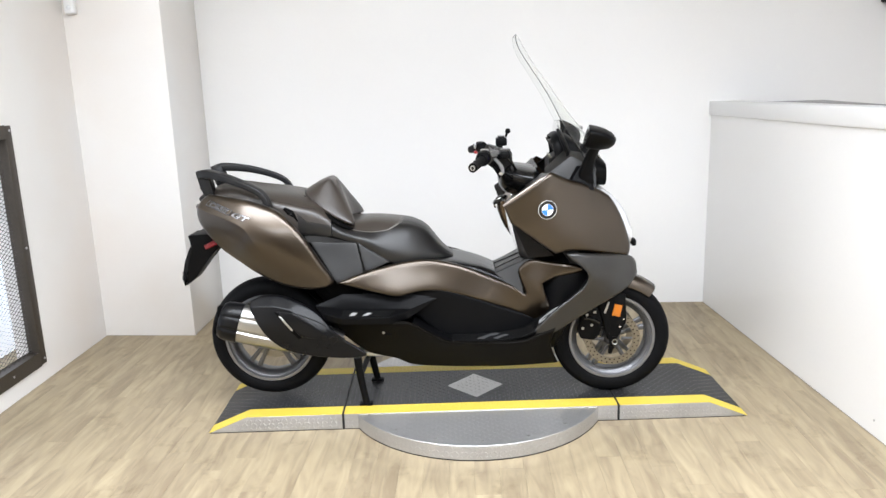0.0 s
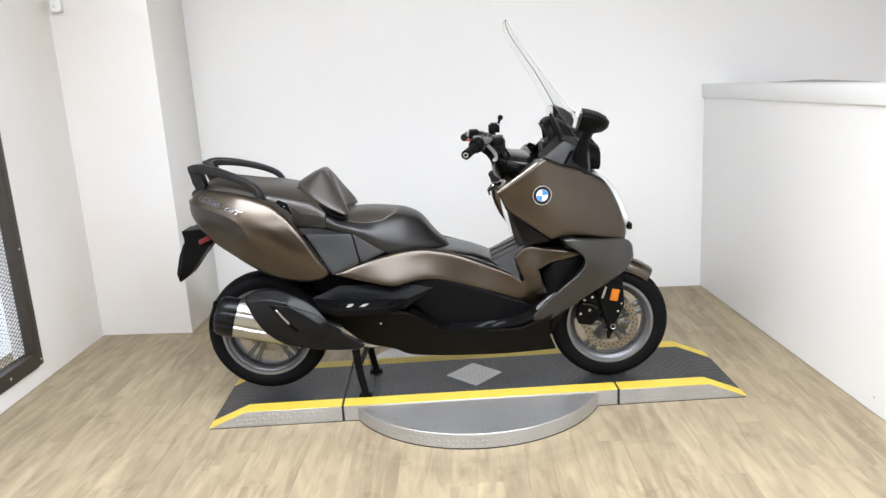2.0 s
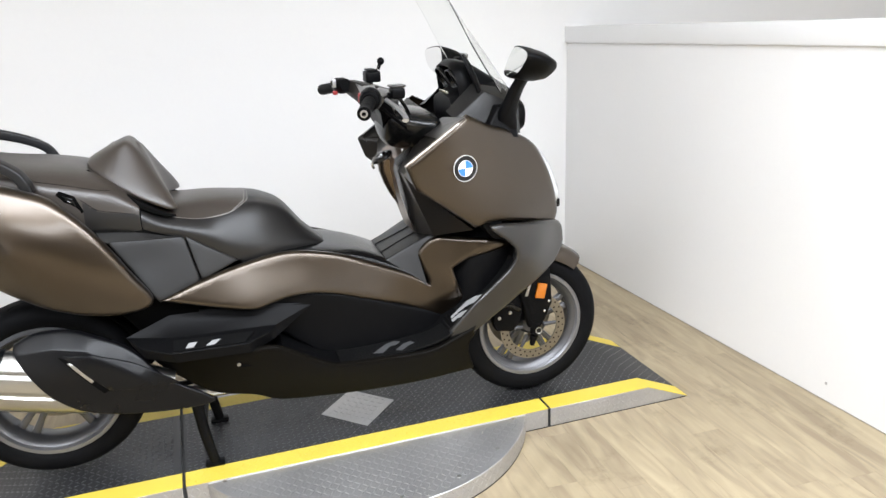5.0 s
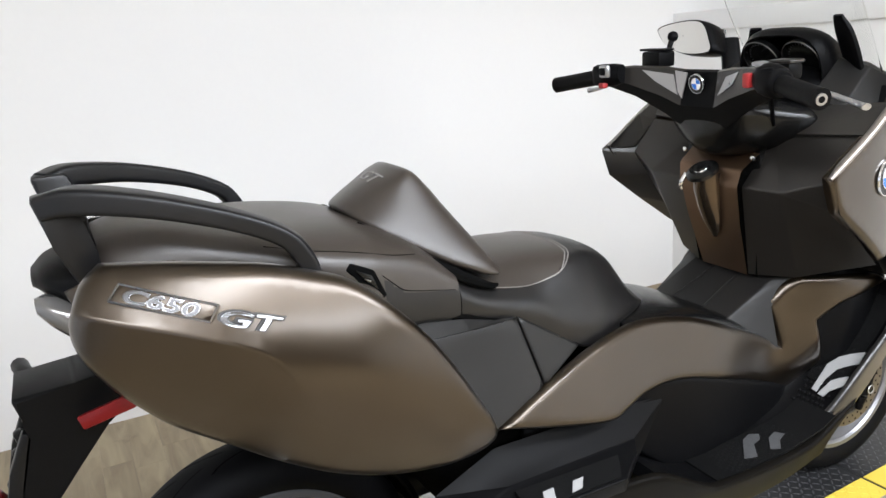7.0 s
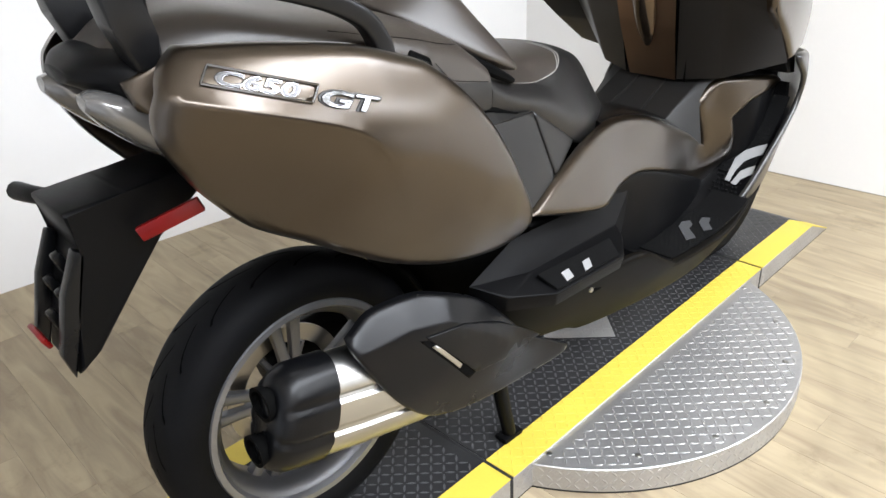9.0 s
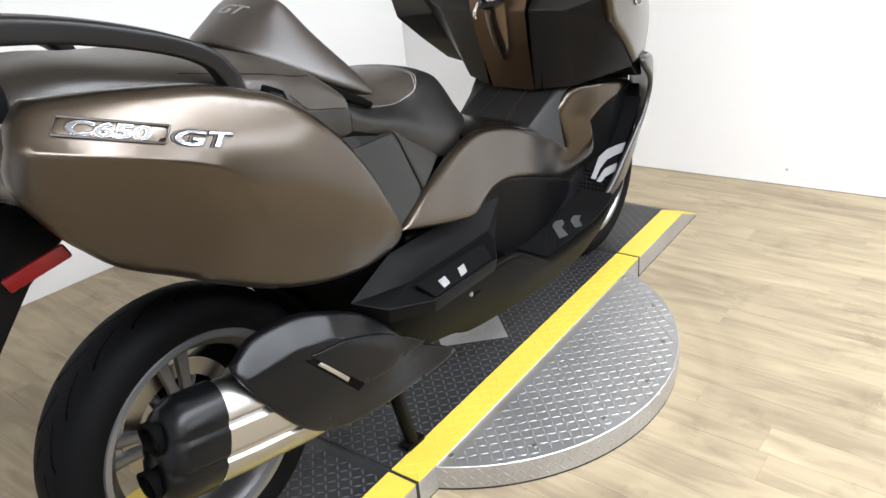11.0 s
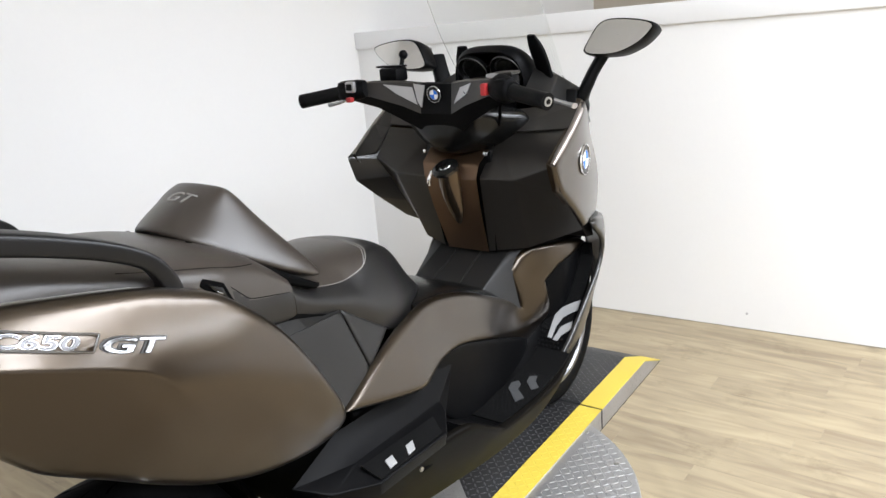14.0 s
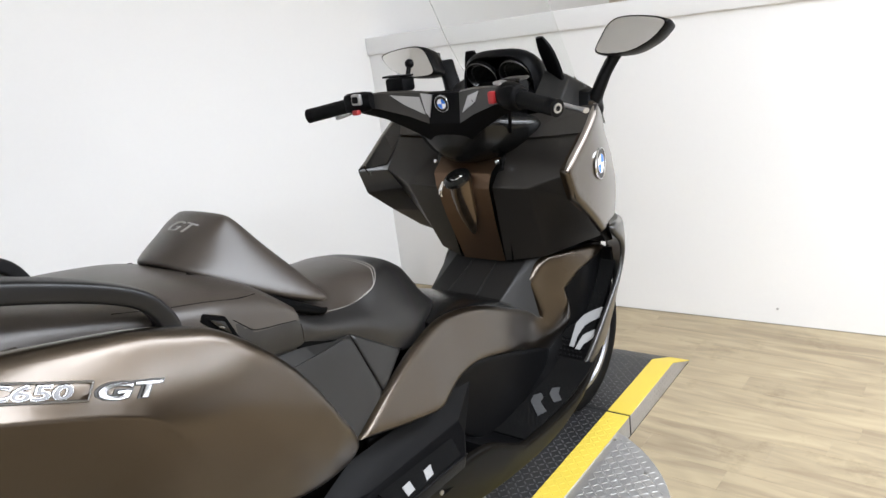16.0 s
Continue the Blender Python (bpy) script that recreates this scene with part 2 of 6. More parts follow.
    bp = nt.nodes.new("ShaderNodeBump")
    bp.inputs["Strength"].default_value, bp.inputs["Distance"].default_value = 0.15, 0.001
    L(fine.outputs["Fac"], bp.inputs["Height"])
    L(bp.outputs[0], b.inputs["Normal"])
    return m


PLANK = plank_material()

# ---------- mesh helpers ----------
from mathutils.bvhtree import BVHTree
from mathutils.geometry import delaunay_2d_cdt


def part(name, bm, mat, parent=None, label="", angle=38):
    bmesh.ops.recalc_face_normals(bm, faces=bm.faces[:])
    me = bpy.data.meshes.new(name)
    bm.to_mesh(me)
    bm.free()
    for p in me.polygons:
        p.use_smooth = angle > 0
    if angle > 0:
        me.set_sharp_from_angle(angle=radians(angle))
    me.materials.append(mat)
    ob = new(name, me)
    if parent:
        ob.parent = parent
    if label:
        ob["label"] = label
    return ob


def catmull(pts, n, closed=False):
    """Smooth curve through rows of numbers, n steps a span."""
    P = np.array(pts, float)
    out = []
    k = len(P)
    for i in range(k if closed else k - 1):
        if closed:
            a, b, c, d = P[(i - 1) % k], P[i], P[(i + 1) % k], P[(i + 2) % k]
        else:
            b, c = P[i], P[i + 1]
            a = P[i - 1] if i else 2 * b - c
            d = P[i + 2] if i + 2 < k else 2 * c - b
        for j in range(n):
            t = j / n
            out.append(0.5 * (2 * b + (c - a) * t + (2 * a - 5 * b + 4 * c - d) * t * t + (3 * b - a - 3 * c + d) * t ** 3))
    if not closed:
        out.append(P[-1])
    return np.array(out)


def thin_plate(ctrl, smooth=1e-4):
    """A smooth height over the plane through control points (u, v, height)."""
    P = np.array([c[:2] for c in ctrl], float)
    h = np.array([c[2] for c in ctrl], float)
    n = len(P)

    def kern(r2):
        return np.where(r2 > 1e-12, r2 * np.log(np.maximum(r2, 1e-12)), 0)

    A = np.zeros((n + 3, n + 3))
    A[:n, :n] = kern(((P[:, None] - P[None]) ** 2).sum(-1)) + smooth * np.eye(n)
    A[:n, n] = A[n, :n] = 1
    A[:n, n + 1:], A[n + 1:, :n] = P, P.T
    w = np.linalg.lstsq(A, np.r_[h, 0, 0, 0], rcond=None)[0]

    def f(Q):
        Q = np.atleast_2d(np.array(Q, float))
        return kern(((Q[:, None] - P[None]) ** 2).sum(-1)) @ w[:n] + w[n] + Q @ w[n + 1:]
    return f


def outline_curve(points, step):
    """Closed outline: points with a third entry are sharp corners, the rest are rounded through."""
    pts = [p[:2] for p in points]
    corner = [i for i, p in enumerate(points) if len(p) > 2]
    runs = []
    if not corner:
        c = catmull(pts, 6, True)
        runs = [np.vstack([c, c[:1]])]
    else:
        for a, b in zip(corner, corner[1:] + [corner[0] + len(pts)]):
            seg = [pts[i % len(pts)] for i in range(a, b + 1)]
            runs.append(catmull(seg, 6) if len(seg) > 2 else np.array(seg, float))
    out = []
    for r in runs:
        d = np.r_[0, np.cumsum(np.hypot(*np.diff(r, axis=0).T))]
        m = max(1, int(round(d[-1] / step)))
        s = np.linspace(0, d[-1], m + 1)[:-1]
        out.append(np.c_[np.interp(s, d, r[:, 0]), np.interp(s, d, r[:, 1])])
    return np.vstack(out)


def edge_distance(Q, loop):
    A, B = loop, np.roll(loop, -1, 0)
    d = np.full(len(Q), 9.0)
    for a, b in zip(A, B):
        ab = b - a
        t = np.clip(((Q - a) @ ab) / max(ab @ ab, 1e-12), 0, 1)
        d = np.minimum(d, np.hypot(*(Q - a - t[:, None] * ab).T))
    return d


def inside(Q, loop):
    r = np.zeros(len(Q), bool)
    A, B = loop, np.roll(loop, -1, 0)
    for (x1, y1), (x2, y2) in zip(A, B):
        if y1 != y2:
            hit = ((y1 > Q[:, 1]) != (y2 > Q[:, 1])) & (Q[:, 0] < (x2 - x1) * (Q[:, 1] - y1) / (y2 - y1) + x1)
            r ^= hit
    return r


def sheet(name, outline, height, mat, parent=None, axis="y-", thick=0.006, roll=0.01, step=0.014, label="", lift=0.0, crease=None, angle=55):
    """A moulded panel: an outline in the plane, bulged by a height function, with rolled edges and a thickness. crease: a line that gets its own rows of points.
    axis y-: plane (x, z), the panel faces -y; y+: faces +y; x: plane (y, z), faces -x; z: plane (x, y), faces up."""
    loop = outline_curve(outline, step)
    f = thin_plate(height) if isinstance(height, (list, tuple)) else height
    lo, hi = loop.min(0), loop.max(0)
    g = np.array([(u + (0.5 * step if j % 2 else 0), v) for j, v in enumerate(np.arange(lo[1], hi[1], step * 0.87)) for u in np.arange(lo[0], hi[0], step)])
    nxt, prv = np.roll(loop, -1, 0), np.roll(loop, 1, 0)
    tan = nxt - prv
    tan /= np.maximum(np.hypot(*tan.T), 1e-9)[:, None]
    area = 0.5 * np.sum(loop[:, 0] * nxt[:, 1] - nxt[:, 0] * loop[:, 1])
    nin = np.c_[-tan[:, 1], tan[:, 0]] * (1 if area > 0 else -1)
    keep, edges = [loop], [(i, (i + 1) % len(loop)) for i in range(len(loop))]

    def add_row(row, ok, closed):
        """Keep the points that are ok and tie neighbours together."""
        first = sum(len(k) for k in keep)
        index = np.where(ok, np.cumsum(ok) - 1 + first, -1)
        for i in range(len(row) if closed else len(row) - 1):
            j = (i + 1) % len(row)
            if ok[i] and ok[j]:
                edges.append((int(index[i]), int(index[j])))
        keep.append(row[ok])

    for q in (0.2, 0.55, 1.0):
        r = loop + nin * roll * q
        add_row(r, inside(r, loop) & (edge_distance(r, loop) > roll * q * 0.97), True)
    if len(g):
        g = g[inside(g, loop)]
    if len(g):
        g = g[edge_distance(g, loop) > roll + step * 0.45]
    if crease is not None:
        d = np.r_[0, np.cumsum(np.hypot(*np.diff(crease, axis=0).T))]
        u = np.linspace(0, d[-1], int(d[-1] / 0.006) + 1)
        mid = np.c_[np.interp(u, d, crease[:, 0]), np.interp(u, d, crease[:, 1])]
        way = np.gradient(mid, axis=0)
        way /= np.hypot(*way.T)[:, None]
        if len(g):
            g = g[np.hypot(*(g[:, None] - mid[None]).transpose(2, 0, 1)).min(1) > 0.012]
        for o in (-0.006, -0.003, 0.0, 0.003, 0.006):
            row = mid + np.c_[-way[:, 1], way[:, 0]] * o
            add_row(row, inside(row, loop) & (edge_distance(row, loop) > roll + 0.002), False)
    if len(g):
        keep.append(g)
    Q = np.vstack(keep)
    vs, _, fs, orig, *_ = delaunay_2d_cdt([Vector(q) for q in Q], edges, [], 1, 1e-7)
    Q = np.array([tuple(v) for v in vs])
    d = edge_distance(Q, loop)
    x = np.clip(1 - d / roll, 0, 1)
    drop = roll * 0.75 * (1 - np.sqrt(np.maximum(1 - x * x, 0)))
    h = f(Q) + lift
    s = -1 if axis == "x" else 1
    top, low = h - s * drop, h - s * (thick + np.maximum(drop, 0))

    def place(q, hh):
        return {"y-": (q[0], -hh, q[1]), "y+": (q[0], hh, q[1]), "x": (hh, q[0], q[1]), "z": (q[0], q[1], hh)}[axis]

    m = len(Q)
    verts = [place(q, a) for q, a in zip(Q, top)] + [place(q, a) for q, a in zip(Q, low)]
    faces, use = [], {}
    for fc in fs:
        fc = list(fc)
        faces.append(fc)
        faces.append([i + m for i in fc[::-1]])
        for a, b in zip(fc, fc[1:] + fc[:1]):
            use[(a, b)] = 1
    for a, b in use:
        if (b, a) not in use:
            faces.append([b, a, a + m, b + m])
    bm = bmesh.new()
    bv = [bm.verts.new(v) for v in verts]
    for fc in faces:
        try:
            bm.faces.new([bv[i] for i in fc])
        except ValueError:
            pass
    return part(name, bm, mat, parent, label, angle)


def skin(name, rings, mat, parent=None, label="", caps=True, closed=True, angle=40):
    """A surface through rings of equal count."""
    k, n = len(rings), len(rings[0])
    bm = bmesh.new()
    V = [[bm.verts.new(tuple(p)) for p in r] for r in rings]
    for i in range(k - 1):
        for j in range(n if closed else n - 1):
            q = [V[i][j], V[i][(j + 1) % n], V[i + 1][(j + 1) % n], V[i + 1][j]]
            try:
                bm.faces.new(q)
            except ValueError:
                pass
    if caps:
        for r in (V[0], V[-1]):
            try:
                bm.faces.new(r)
            except ValueError:
                pass
    return part(name, bm, mat, parent, label, angle)


def hull(name, rows, mat, parent=None, label="", steps=5, k=28, power=2.6, yc=0.0, angle=40):
    """A body along x. Rows: x, half width, top, widest height, bottom."""
    rings = []
    for x, w, zt, ze, zb in catmull(rows, steps):
        ring = []
        for j in range(k):
            a = 2 * math.pi * j / k
            c, s = math.cos(a), math.sin(a)
            y = w * math.copysign(abs(c) ** (2 / power), c)
            z = ze + ((zt - ze) if s > 0 else (ze - zb)) * math.copysign(abs(s) ** (2 / power), s)
            ring.append((x, yc + y, z))
        rings.append(ring)
    return skin(name, rings, mat, parent, label, angle=angle)


def pad(name, rows, mat, parent=None, label="", steps=6):
    """An upholstered body along x. Rows: x, top, seam's half width and height, widest half width and its height, bottom."""
    rings = []
    for x, zt, ys, zs, w, zw, zb in catmull(rows, steps):
        half = [(w * 0.96, zb - 0.012), (w, zb), (w, zw), (ys, zs), (ys * 0.62, zs + (zt - zs) * 0.80), (0.0, zt)]
        line = catmull(half + [(-y, z) for y, z in half[-2::-1]], 7)
        rings.append([(x, y, z) for y, z in line])
    return skin(name, rings, mat, parent, label, angle=50)


def tube(name, pts, radius, mat, parent=None, label="", n=12, steps=6, flat=1.0, square=2.0):
    """A bar along a smooth line. radius: one number or one for each point. flat: height over width."""
    P = np.array(pts, float)
    R = np.array(radius if isinstance(radius, (list, tuple)) else [radius] * len(P), float)
    C = catmull(np.c_[P, R], steps)
    rings = []
    up = Vector((0, 0, 1))
    for i in range(len(C)):
        d = Vector(C[min(i + 1, len(C) - 1)][:3] - C[max(i - 1, 0)][:3]).normalized()
        side = d.cross(up)
        if side.length < 0.2:
            side = d.cross(Vector((1, 0, 0)))
        side.normalize()
        u = side.cross(d)
        c, r = Vector(C[i][:3]), C[i][3]
        ring = []
        for j in range(n):
            a = 2 * math.pi * (j + 0.5) / n
            ca, sa = math.cos(a), math.sin(a)
            ca, sa = math.copysign(abs(ca) ** (2 / square), ca), math.copysign(abs(sa) ** (2 / square), sa)
            ring.append(c + side * (r * ca) + u * (r * flat * sa))
        rings.append(ring)
    return skin(name, rings, mat, parent, label)


def lathe(name, profile, m, mat, parent=None, label="", seg=48, a0=0.0, a1=360.0, angle=40):
    """A profile (along the axis, radius) turned round the axis y of the pose m."""
    full = abs(a1 - a0) >= 359.9
    rings = []
    for i in range(seg if full else seg + 1):
        a = radians(a0 + (a1 - a0) * i / seg)
        rings.append([m @ Vector((r * math.cos(a), y, r * math.sin(a))) for y, r in profile])
    if full:
        rings.append(rings[0])
    bm = bmesh.new()
    V = [[bm.verts.new(p) for p in r] for r in (rings[:-1] if full else rings)]
    if full:
        V.append(V[0])
    for i in range(len(V) - 1):
        for j in range(len(profile) - 1):
            bm.faces.new([V[i][j], V[i][j + 1], V[i + 1][j + 1], V[i + 1][j]])
    bmesh.ops.remove_doubles(bm, verts=bm.verts[:], dist=1e-5)
    return part(name, bm, mat, parent, label, angle)


def rbox(name, centre, size, mat, parent=None, label="", bevel=0.004, rot=(0, 0, 0), seg=2):
    bm = bmesh.new()
    bmesh.ops.create_cube(bm, size=1)
    for v in bm.verts:
        v.co = Vector((v.co.x * size[0], v.co.y * size[1], v.co.z * size[2]))
    if bevel:
        bmesh.ops.bevel(bm, geom=bm.edges[:] + bm.verts[:], offset=min(bevel, min(size) * 0.45), segments=seg, profile=0.5, affect="EDGES")
    bm.transform(pose(*centre, *rot))
    return part(name, bm, mat, parent, label)


def prism(name, outline, y0, y1, mat, parent=None, label="", bevel=0.003, plane="xz"):
    """An outline pushed from y0 to y1 along the axis across its plane."""
    bm = bmesh.new()
    put = {"xz": lambda p, d: (p[0], d, p[1]), "yz": lambda p, d: (d, p[0], p[1]), "xy": lambda p, d: (p[0], p[1], d)}[plane]
    a = [bm.verts.new(put(p, y0)) for p in outline]
    b = [bm.verts.new(put(p, y1)) for p in outline]
    bm.faces.new(a)
    bm.faces.new(b[::-1])
    for i in range(len(a)):
        j = (i + 1) % len(a)
        bm.faces.new([a[i], a[j], b[j], b[i]])
    if bevel:
        bmesh.ops.bevel(bm, geom=bm.edges[:], offset=bevel, segments=2, profile=0.5, affect="EDGES")
    return part(name, bm, mat, parent, label)


def facets(name, verts, faces, mat, parent=None, label="", bevel=0.004, thick=0.0):
    """A faceted moulding from corners and faces, with softened edges."""
    bm = bmesh.new()
    V = [bm.verts.new(v) for v in verts]
    for f in faces:
        bm.faces.new([V[i] for i in f])
    bmesh.ops.recalc_face_normals(bm, faces=bm.faces[:])
    if bevel:
        inner = [e for e in bm.edges if len(e.link_faces) == 2]
        bmesh.ops.bevel(bm, geom=inner, offset=bevel, segments=3, profile=0.5, affect="EDGES")
    if thick:
        bmesh.ops.solidify(bm, geom=bm.faces[:], thickness=thick)
    return part(name, bm, mat, parent, label, 50)


def smooth_cage(name, rings, mat, parent=None, label="", levels=2, sharp=()):
    """A padded body: closed rings of a cage, capped, then rounded by subdivision."""
    bm = bmesh.new()
    V = [[bm.verts.new(p) for p in r] for r in rings]
    n = len(V[0])
    for i in range(len(V) - 1):
        for j in range(n):
            bm.faces.new([V[i][j], V[i][(j + 1) % n], V[i + 1][(j + 1) % n], V[i + 1][j]])
    bm.faces.new(V[0])
    bm.faces.new(V[-1])
    bmesh.ops.recalc_face_normals(bm, faces=bm.faces[:])
    layer = bm.edges.layers.float.get("crease_edge") or bm.edges.layers.float.new("crease_edge")
    for j, first, last, weight in sharp:
        for i in range(first, last):
            bm.edges.get((V[i][j], V[i + 1][j]))[layer] = weight
    me = bpy.data.meshes.new(name)
    bm.to_mesh(me)
    bm.free()
    tmp = new(name, me)
    mod = tmp.modifiers.new("round", "SUBSURF")
    mod.levels = levels
    out = bpy.data.meshes.new_from_object(tmp.evaluated_get(bpy.context.evaluated_depsgraph_get()))
    bpy.data.objects.remove(tmp)
    bm = bmesh.new()
    bm.from_mesh(out)
    return part(name, bm, mat, parent, label, 60)


def drape(ob, points, way, lift=0.001):
    """Lay points on an object's surface along a direction."""
    bm = bmesh.new()
    bm.from_mesh(ob.data)
    tree = BVHTree.FromBMesh(bm)
    bm.free()
    w = Vector(way).normalized()
    out = []
    for p in points:
        hit = tree.ray_cast(Vector(p) - w, w)
        if hit[0] is not None:
            out.append(hit[0] - w * lift)
    return out


def empty(name, label, category, group="", kind=""):
    ob = new(name)
    ob.empty_display_size = 0.05
    return tagged(ob, label, category, group, kind)

# ---------- the room ----------
Z_TOP = 3.0


def wall_piece(bm, m, s0, s1, n0, n1, z0, z1):
    r = bmesh.ops.create_cube(bm, size=1)
    for v in r["verts"]:
        v.co = m @ Vector(((s0 + s1) / 2 + v.co.x * (s1 - s0), (n0 + n1) / 2 + v.co.y * (n1 - n0), (z0 + z1) / 2 + v.co.z * (z1 - z0)))


def wall(name, m, pieces, mat, label, category="wall"):
    bm = bmesh.new()
    for p in pieces:
        wall_piece(bm, m, *p)
    return tagged(part(name, bm, mat, None, "", 0), label, category, kind="structure")


# west wall: along its own length from the corner of the pillar towards the shop
WEST = Matrix.Translation((-2.135, 1.116, 0)) @ Matrix.Rotation(radians(-90.0), 4, "Z")
SCREEN_A, SCREEN_B, SCREEN_LO, SCREEN_HI = 0.692, 2.3, 0.098, 1.352
wall("wall_west", WEST, [(-0.8, SCREEN_A, -0.15, 0, 0, Z_TOP), (SCREEN_B, 4.4, -0.15, 0, 0, Z_TOP), (SCREEN_A, SCREEN_B, -0.15, 0, 0, SCREEN_LO),
                         (SCREEN_A, SCREEN_B, -0.15, 0, SCREEN_HI, Z_TOP)], WALL_WORN, "white painted wall with a screened opening")
bm = bmesh.new()
wall_piece(bm, WEST, SCREEN_A - 2.2, SCREEN_B + 0.3, -0.6, -0.58, -0.6, 1.9)
tagged(part("backdrop_west", bm, WINDOW_GLOW, None, "", 0), "bright daylight behind the metal screen", "backdrop", kind="structure")

screen_frame = empty("mesh_screen", "expanded metal screen in a dark riveted steel frame", "screen")
for s0, s1, z0, z1 in ((SCREEN_A, SCREEN_A + 0.055, SCREEN_LO, SCREEN_HI), (SCREEN_B - 0.055, SCREEN_B, SCREEN_LO, SCREEN_HI),
                       (SCREEN_A + 0.055, SCREEN_B - 0.055, SCREEN_LO, SCREEN_LO + 0.07), (SCREEN_A + 0.055, SCREEN_B - 0.055, SCREEN_HI - 0.06, SCREEN_HI)):
    bm = bmesh.new()
    wall_piece(bm, WEST, s0, s1, -0.05, 0.012, z0, z1)
    bmesh.ops.bevel(bm, geom=bm.edges[:], offset=0.004, segments=2, profile=0.5, affect="EDGES")
    part("frame_bar", bm, FRAME_STEEL, screen_frame)
for s, z in ((SCREEN_A + 0.02, SCREEN_HI - 0.025), (SCREEN_A + 0.02, SCREEN_LO + 0.03), (SCREEN_A + 0.3, SCREEN_LO + 0.035), (SCREEN_A + 0.6, SCREEN_LO + 0.035), (SCREEN_A + 0.03, 0.73)):
    lathe("rivet", [(0.0, 0.007), (0.003, 0.006), (0.0045, 0.003), (0.005, 0.0001)], WEST @ pose(s, 0.012, z), SILVER, screen_frame, seg=10)
bm = bmesh.new()
W, H = SCREEN_B - SCREEN_A - 0.1, SCREEN_HI - SCREEN_LO - 0.12
for sgn in (1, -1):
    c = -H * 0.6
    while c < W * 0.6 + H:
        # strands of the expanded sheet, two crossing sets
        pts = []
        for s in (0.0, W):
            pts.append((s, (s * 0.5 * sgn + c * (1 if sgn > 0 else 1))))
        (s0, z0), (s1, z1) = pts
        seg = []
        for s, z in ((s0, z0), (s1, z1)):
            seg.append([s, z])
        slope = (z1 - z0) / (s1 - s0)
        for e in seg:
            if e[1] < 0:
                e[0], e[1] = e[0] - e[1] / slope, 0
            elif e[1] > H:
                e[0], e[1] = e[0] - (e[1] - H) / slope, H
        if seg[1][0] - seg[0][0] > 0.01 and 0 <= seg[0][0] <= W and 0 <= seg[1][0] <= W:
            o = SCREEN_A + 0.05
            q = [(seg[0][0] + o, -0.030, seg[0][1] + SCREEN_LO + 0.06), (seg[1][0] + o, -0.030, seg[1][1] + SCREEN_LO + 0.06)]
            ring = []
            for p in q:
                ring.append([bm.verts.new(WEST @ Vector((p[0], p[1] + a, p[2] + b))) for a, b in ((0, -0.0013), (0.0015, -0.0013), (0.0015, 0.0013), (0, 0.0013))])
            for j in range(4):
                bm.faces.new([ring[0][j], ring[0][(j + 1) % 4], ring[1][(j + 1) % 4], ring[1][j]])
        c += 0.021
mesh = part("metal_mesh", bm, FRAME_STEEL, screen_frame, "", 0)
mesh["kind"] = "stuff"

# Unseen stretch of wall, coloured brown to keep reflections on the scooter dark.
wall("wall_west_shop", WEST, [(4.4, 11.5, -0.15, 0, 0, Z_TOP)], DULL_BROWN, "unseen wall, browned to darken reflections")
# pillar, back wall and the low wall
tagged(prism("pillar", [(-2.30, 1.126), (-1.56, 1.083), (-1.56, 1.70), (-2.30, 1.70)], 0, Z_TOP, WALL_WORN, bevel=0.004, plane="xy"), "white painted square corner pillar", "pillar", kind="structure")
tagged(prism("wall_north", [(-2.4, 1.69), (1.70, 1.562), (4.5, 1.48), (4.5, 1.75), (-2.4, 1.85)], 0, Z_TOP, WALL, bevel=0, plane="xy"), "smooth white painted back wall", "wall", kind="structure")
EAST = Matrix.Translation((1.703, 1.562, 0)) @ Matrix.Rotation(radians(-86.4), 4, "Z")
east = wall("wall_east", EAST, [(0, 9.0, 0, 0.13, 0, 1.250)], WALL, "white painted low dividing wall")
for v in east.data.vertices:
    if v.co.z > 0.5:
        v.co.z += 0.018 * (1.562 - v.co.y)
bm = bmesh.new()
wall_piece(bm, EAST, 0, 9.0, -0.016, 0.146, 1.234, 1.318)
for v in bm.verts:
    v.co.z += 0.018 * (1.562 - v.co.y)
bmesh.ops.bevel(bm, geom=bm.edges[:], offset=0.004, segments=2, profile=0.5, affect="EDGES")
tagged(part("trim_east", bm, TRIM), "white gloss timber cap along the low wall", "trim", kind="structure")
tagged(prism("wall_far_east", [(4.3, 1.56), (4.45, 1.56), (4.45, -9.9), (4.3, -9.9)], 0, Z_TOP, BEIGE, bevel=0, plane="xy"), "beige painted wall beyond the low wall", "wall", kind="structure")
# Unseen end wall closes the room; its brown keeps reflections dim.
tagged(prism("wall_south", [(-2.5, -9.9), (4.5, -9.9), (4.5, -10.05), (-2.5, -10.05)], 0, Z_TOP, DULL_BROWN, bevel=0, plane="xy"), "unseen end wall, browned to darken reflections", "wall", kind="structure")
tagged(prism("ceiling", [(-2.6, -10.05), (4.5, -10.05), (4.5, 2.1), (-2.6, 2.1)], Z_TOP, Z_TOP + 0.1, CEIL, bevel=0, plane="xy"), "plain off-white ceiling", "ceiling", kind="structure")
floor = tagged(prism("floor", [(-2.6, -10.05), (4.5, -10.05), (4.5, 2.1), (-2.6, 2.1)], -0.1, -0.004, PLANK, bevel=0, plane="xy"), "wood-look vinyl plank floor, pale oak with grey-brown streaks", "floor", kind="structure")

tagged(prism("foot_line_east", [(1.702, 1.560), (1.845, -.70), (2.20, -6.3), (2.197, -6.3), (1.8425, -.70), (1.6995, 1.560)], 0.0005, 0.0032, DULL_BROWN, bevel=0, plane="xy"), "thin brown line at the foot of the wall", "trim", kind="structure")

